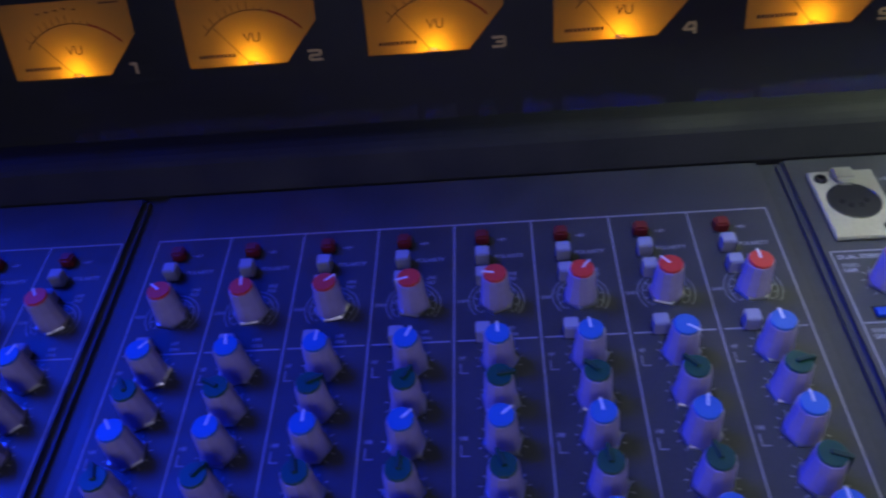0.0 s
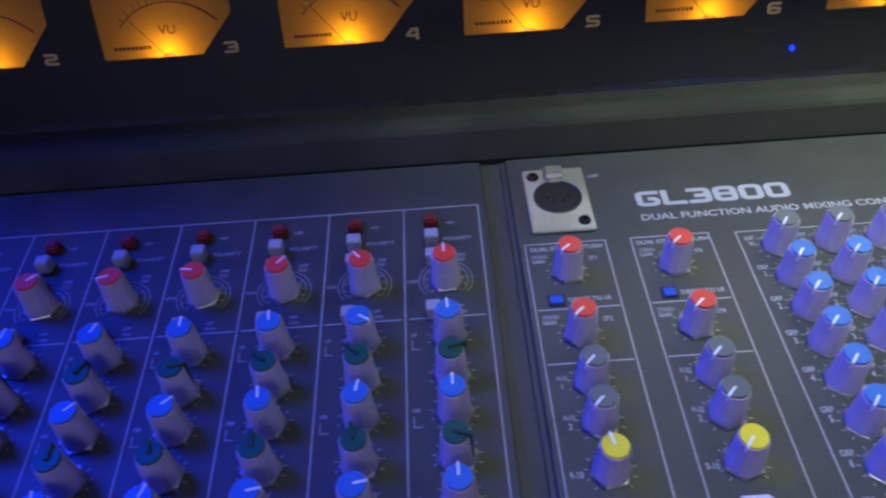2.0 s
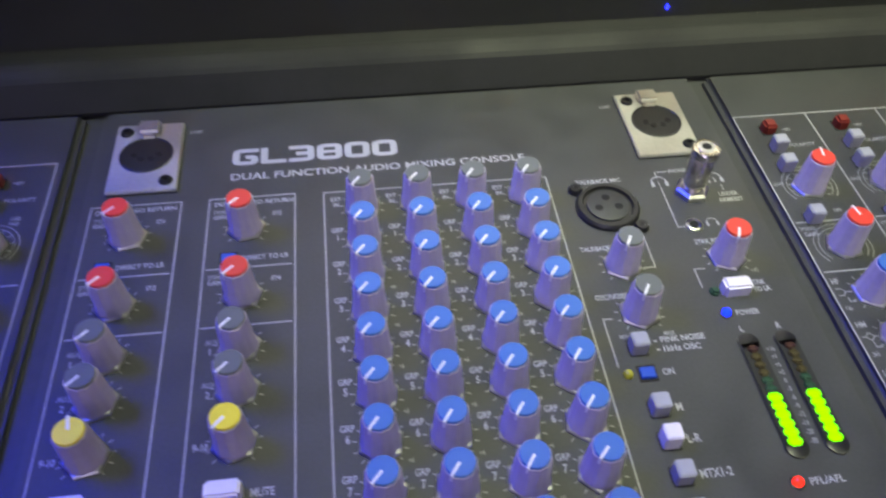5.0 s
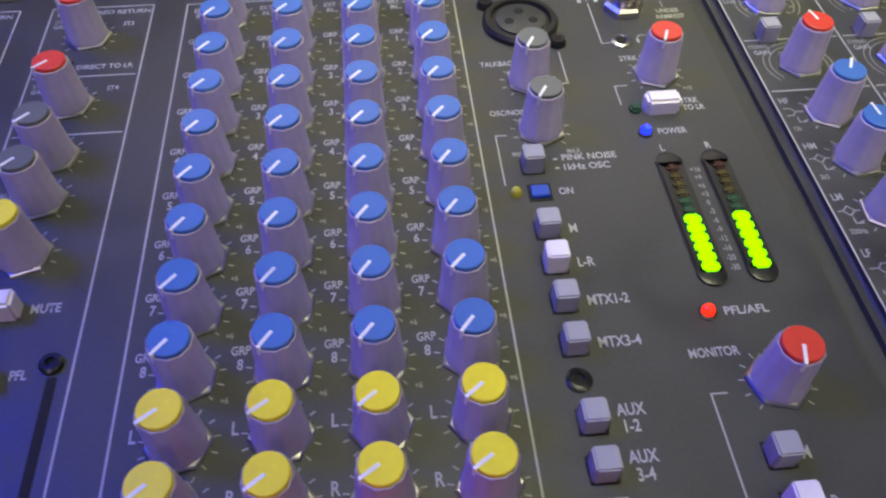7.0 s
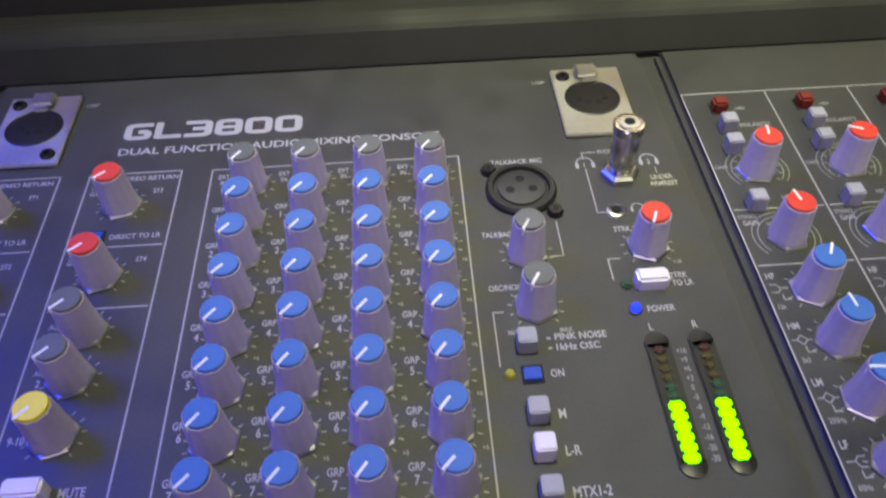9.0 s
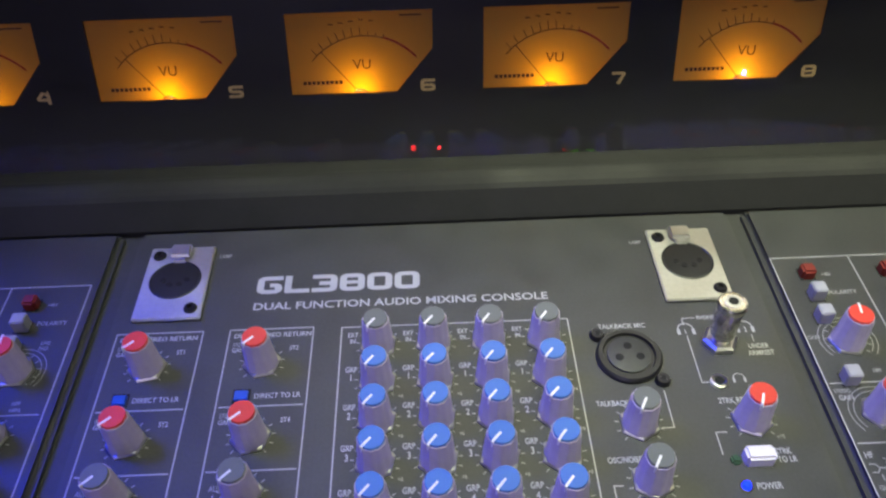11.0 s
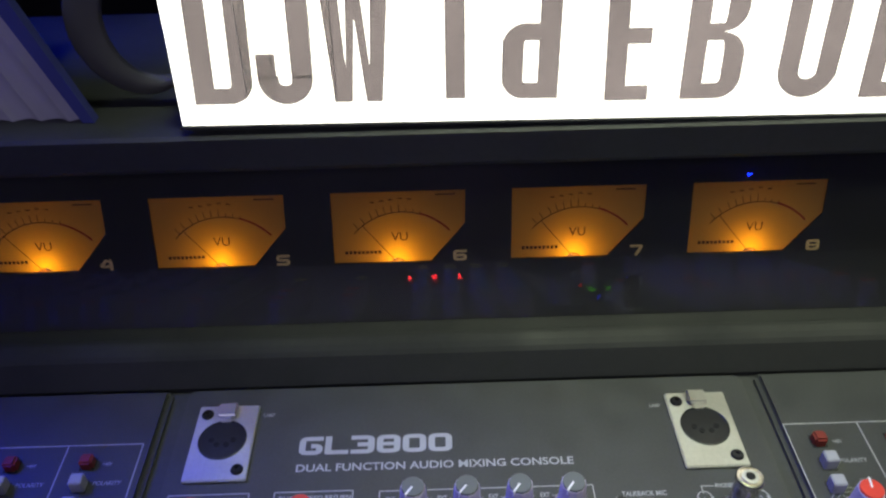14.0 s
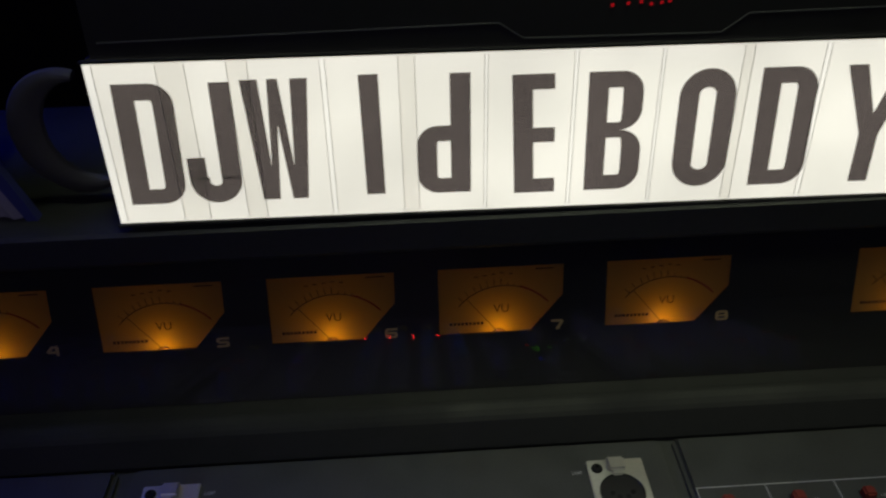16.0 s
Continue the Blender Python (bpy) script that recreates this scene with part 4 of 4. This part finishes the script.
# the frame over the lit face, with a thin stepped rim
edge = [(SX0 + 8, 77.5), (84.5, 80.4), (94, 74.2), (172, 74.0), (182, 81.2), (SX1, 82.4)]
part("top_frame", prism([(SX0 + 4, SH + 0.2), (SX0 + 4, 99), (SX1, 99), (SX1, SH + 0.2)], 3.0, 9.0), SIGN_CASE, sign, "black upper frame above the lit face")
bm = bmesh.new()
for (xa, za), (xb, zb) in zip(edge, edge[1:]):
    prism([(xa, za), (xb, zb), (xb, zb + 0.5), (xa, za + 0.5)], 2.6, 3.2, bm)
part("edge_trim", bm, TRACE, sign, "thin grey stepped rim")
for k, x in enumerate((128, 134, 139, 143, 147, 150)):
    part("indicator_lamp", box(x - 0.6, x + 0.6, 2.4, 3.1, 85.4 + 0.5 * (k % 3), 86.6 + 0.5 * (k % 3), 0.2), LED_DIM, sign, "small dim red lamp")


def pleated_cloth():
    """A low pleated cloth cover on the bridge, its pleats and side hem leaning, folded over at the top."""
    bm, cols, rows = bmesh.new(), 190, 12
    grid = []
    for i in range(cols + 1):
        col = []
        for j in range(rows + 1):
            u, v = i / cols, j / rows
            x = -330 + u * 210 - v * 21
            y = 76 + 2.6 * abs(math.sin(u * 55 + 0.25 * math.sin(v * 3))) + 0.8 * math.sin(u * 23 + v * 2)
            z = 115.2 + v * 62
            if v > 0.8:
                y += 30 * (v - 0.8) ** 1.5 * 4
            col.append(bm.verts.new(Vector((x, y, z)) * MM))
        grid.append(col)
    for i in range(cols):
        for j in range(rows):
            bm.faces.new((grid[i][j], grid[i + 1][j], grid[i + 1][j + 1], grid[i][j + 1]))
    ext = bmesh.ops.extrude_face_region(bm, geom=bm.faces[:])
    for v in ext["geom"]:
        if isinstance(v, bmesh.types.BMVert):
            v.co.y += 1.2 * MM
    t = thing("pleated_cloth", (0, 0, TOP), "pale pleated cloth cover with blue hem on the bridge", "cloth")
    part("cloth", bm, CLOTH, t, smooth=True)
    hem = prism([(-120, 115.2), (-115, 115.2), (-136, 178), (-143, 178)], 74, 79)
    part("hem", hem, CLOTH_BLUE, t, "dark blue hem")
    part("top_fold", profile_x([(79, 176), (92, 183), (150, 190), (150, 186), (92, 179)], -351, -139), CLOTH_BLUE, t, "dark blue folded top")


pleated_cloth()


def curved_strap():
    """A broad pale band bent into an open loop, resting on the bridge."""
    bm, n, rings = bmesh.new(), 36, []
    for i in range(n + 1):
        a = radians(80 + 215 * i / n)
        c, q = math.cos(a), math.sin(a)
        w = 8.0 * (0.25 + 0.75 * math.sin(math.pi * i / n))
        ring = []
        for k in range(12):
            b = 2 * math.pi * k / 12
            rr = 22 + w * math.cos(b)
            ring.append(bm.verts.new(Vector((-92 + rr * c, 90 + 3.5 * math.sin(b), 149.6 + (rr + 3.5) * q)) * MM))
        rings.append(ring)
    for a, b in zip(rings, rings[1:]):
        for k in range(12):
            bm.faces.new((a[k], a[(k + 1) % 12], b[(k + 1) % 12], b[k]))
    bm.faces.new(rings[0])
    bm.faces.new(rings[-1][::-1])
    t = thing("curved_strap", (0, 0, TOP), "broad pale curved strap lying on the dark bridge", "strap")
    part("strap", bm, PALE, t, smooth=True)


curved_strap()

rack = thing("rack_unit", (0, 0, TOP), "plain black equipment unit standing behind the sign", "equipment")
part("case", box(-60, 420, 118, 182, 115.1, 192, 2), BLACK, rack)

blue_light = thing("indicator_light", (1.21, -2.6, 0.985), "small lit blue round lamp on the dark wall", "lamp")
for nm, prof, mt in (("base", [(16, 0.5), (16, 4), (13, 7)], BLACK), ("lens", [(9, 6.9), (9, 10), (6, 14), (2, 15.5)], LED_WALL)):
    bm = lathe(prof, 28)
    bm.transform(Matrix.Rotation(radians(-90), 4, "X"))
    part(nm, bm, mt, blue_light, smooth=True)
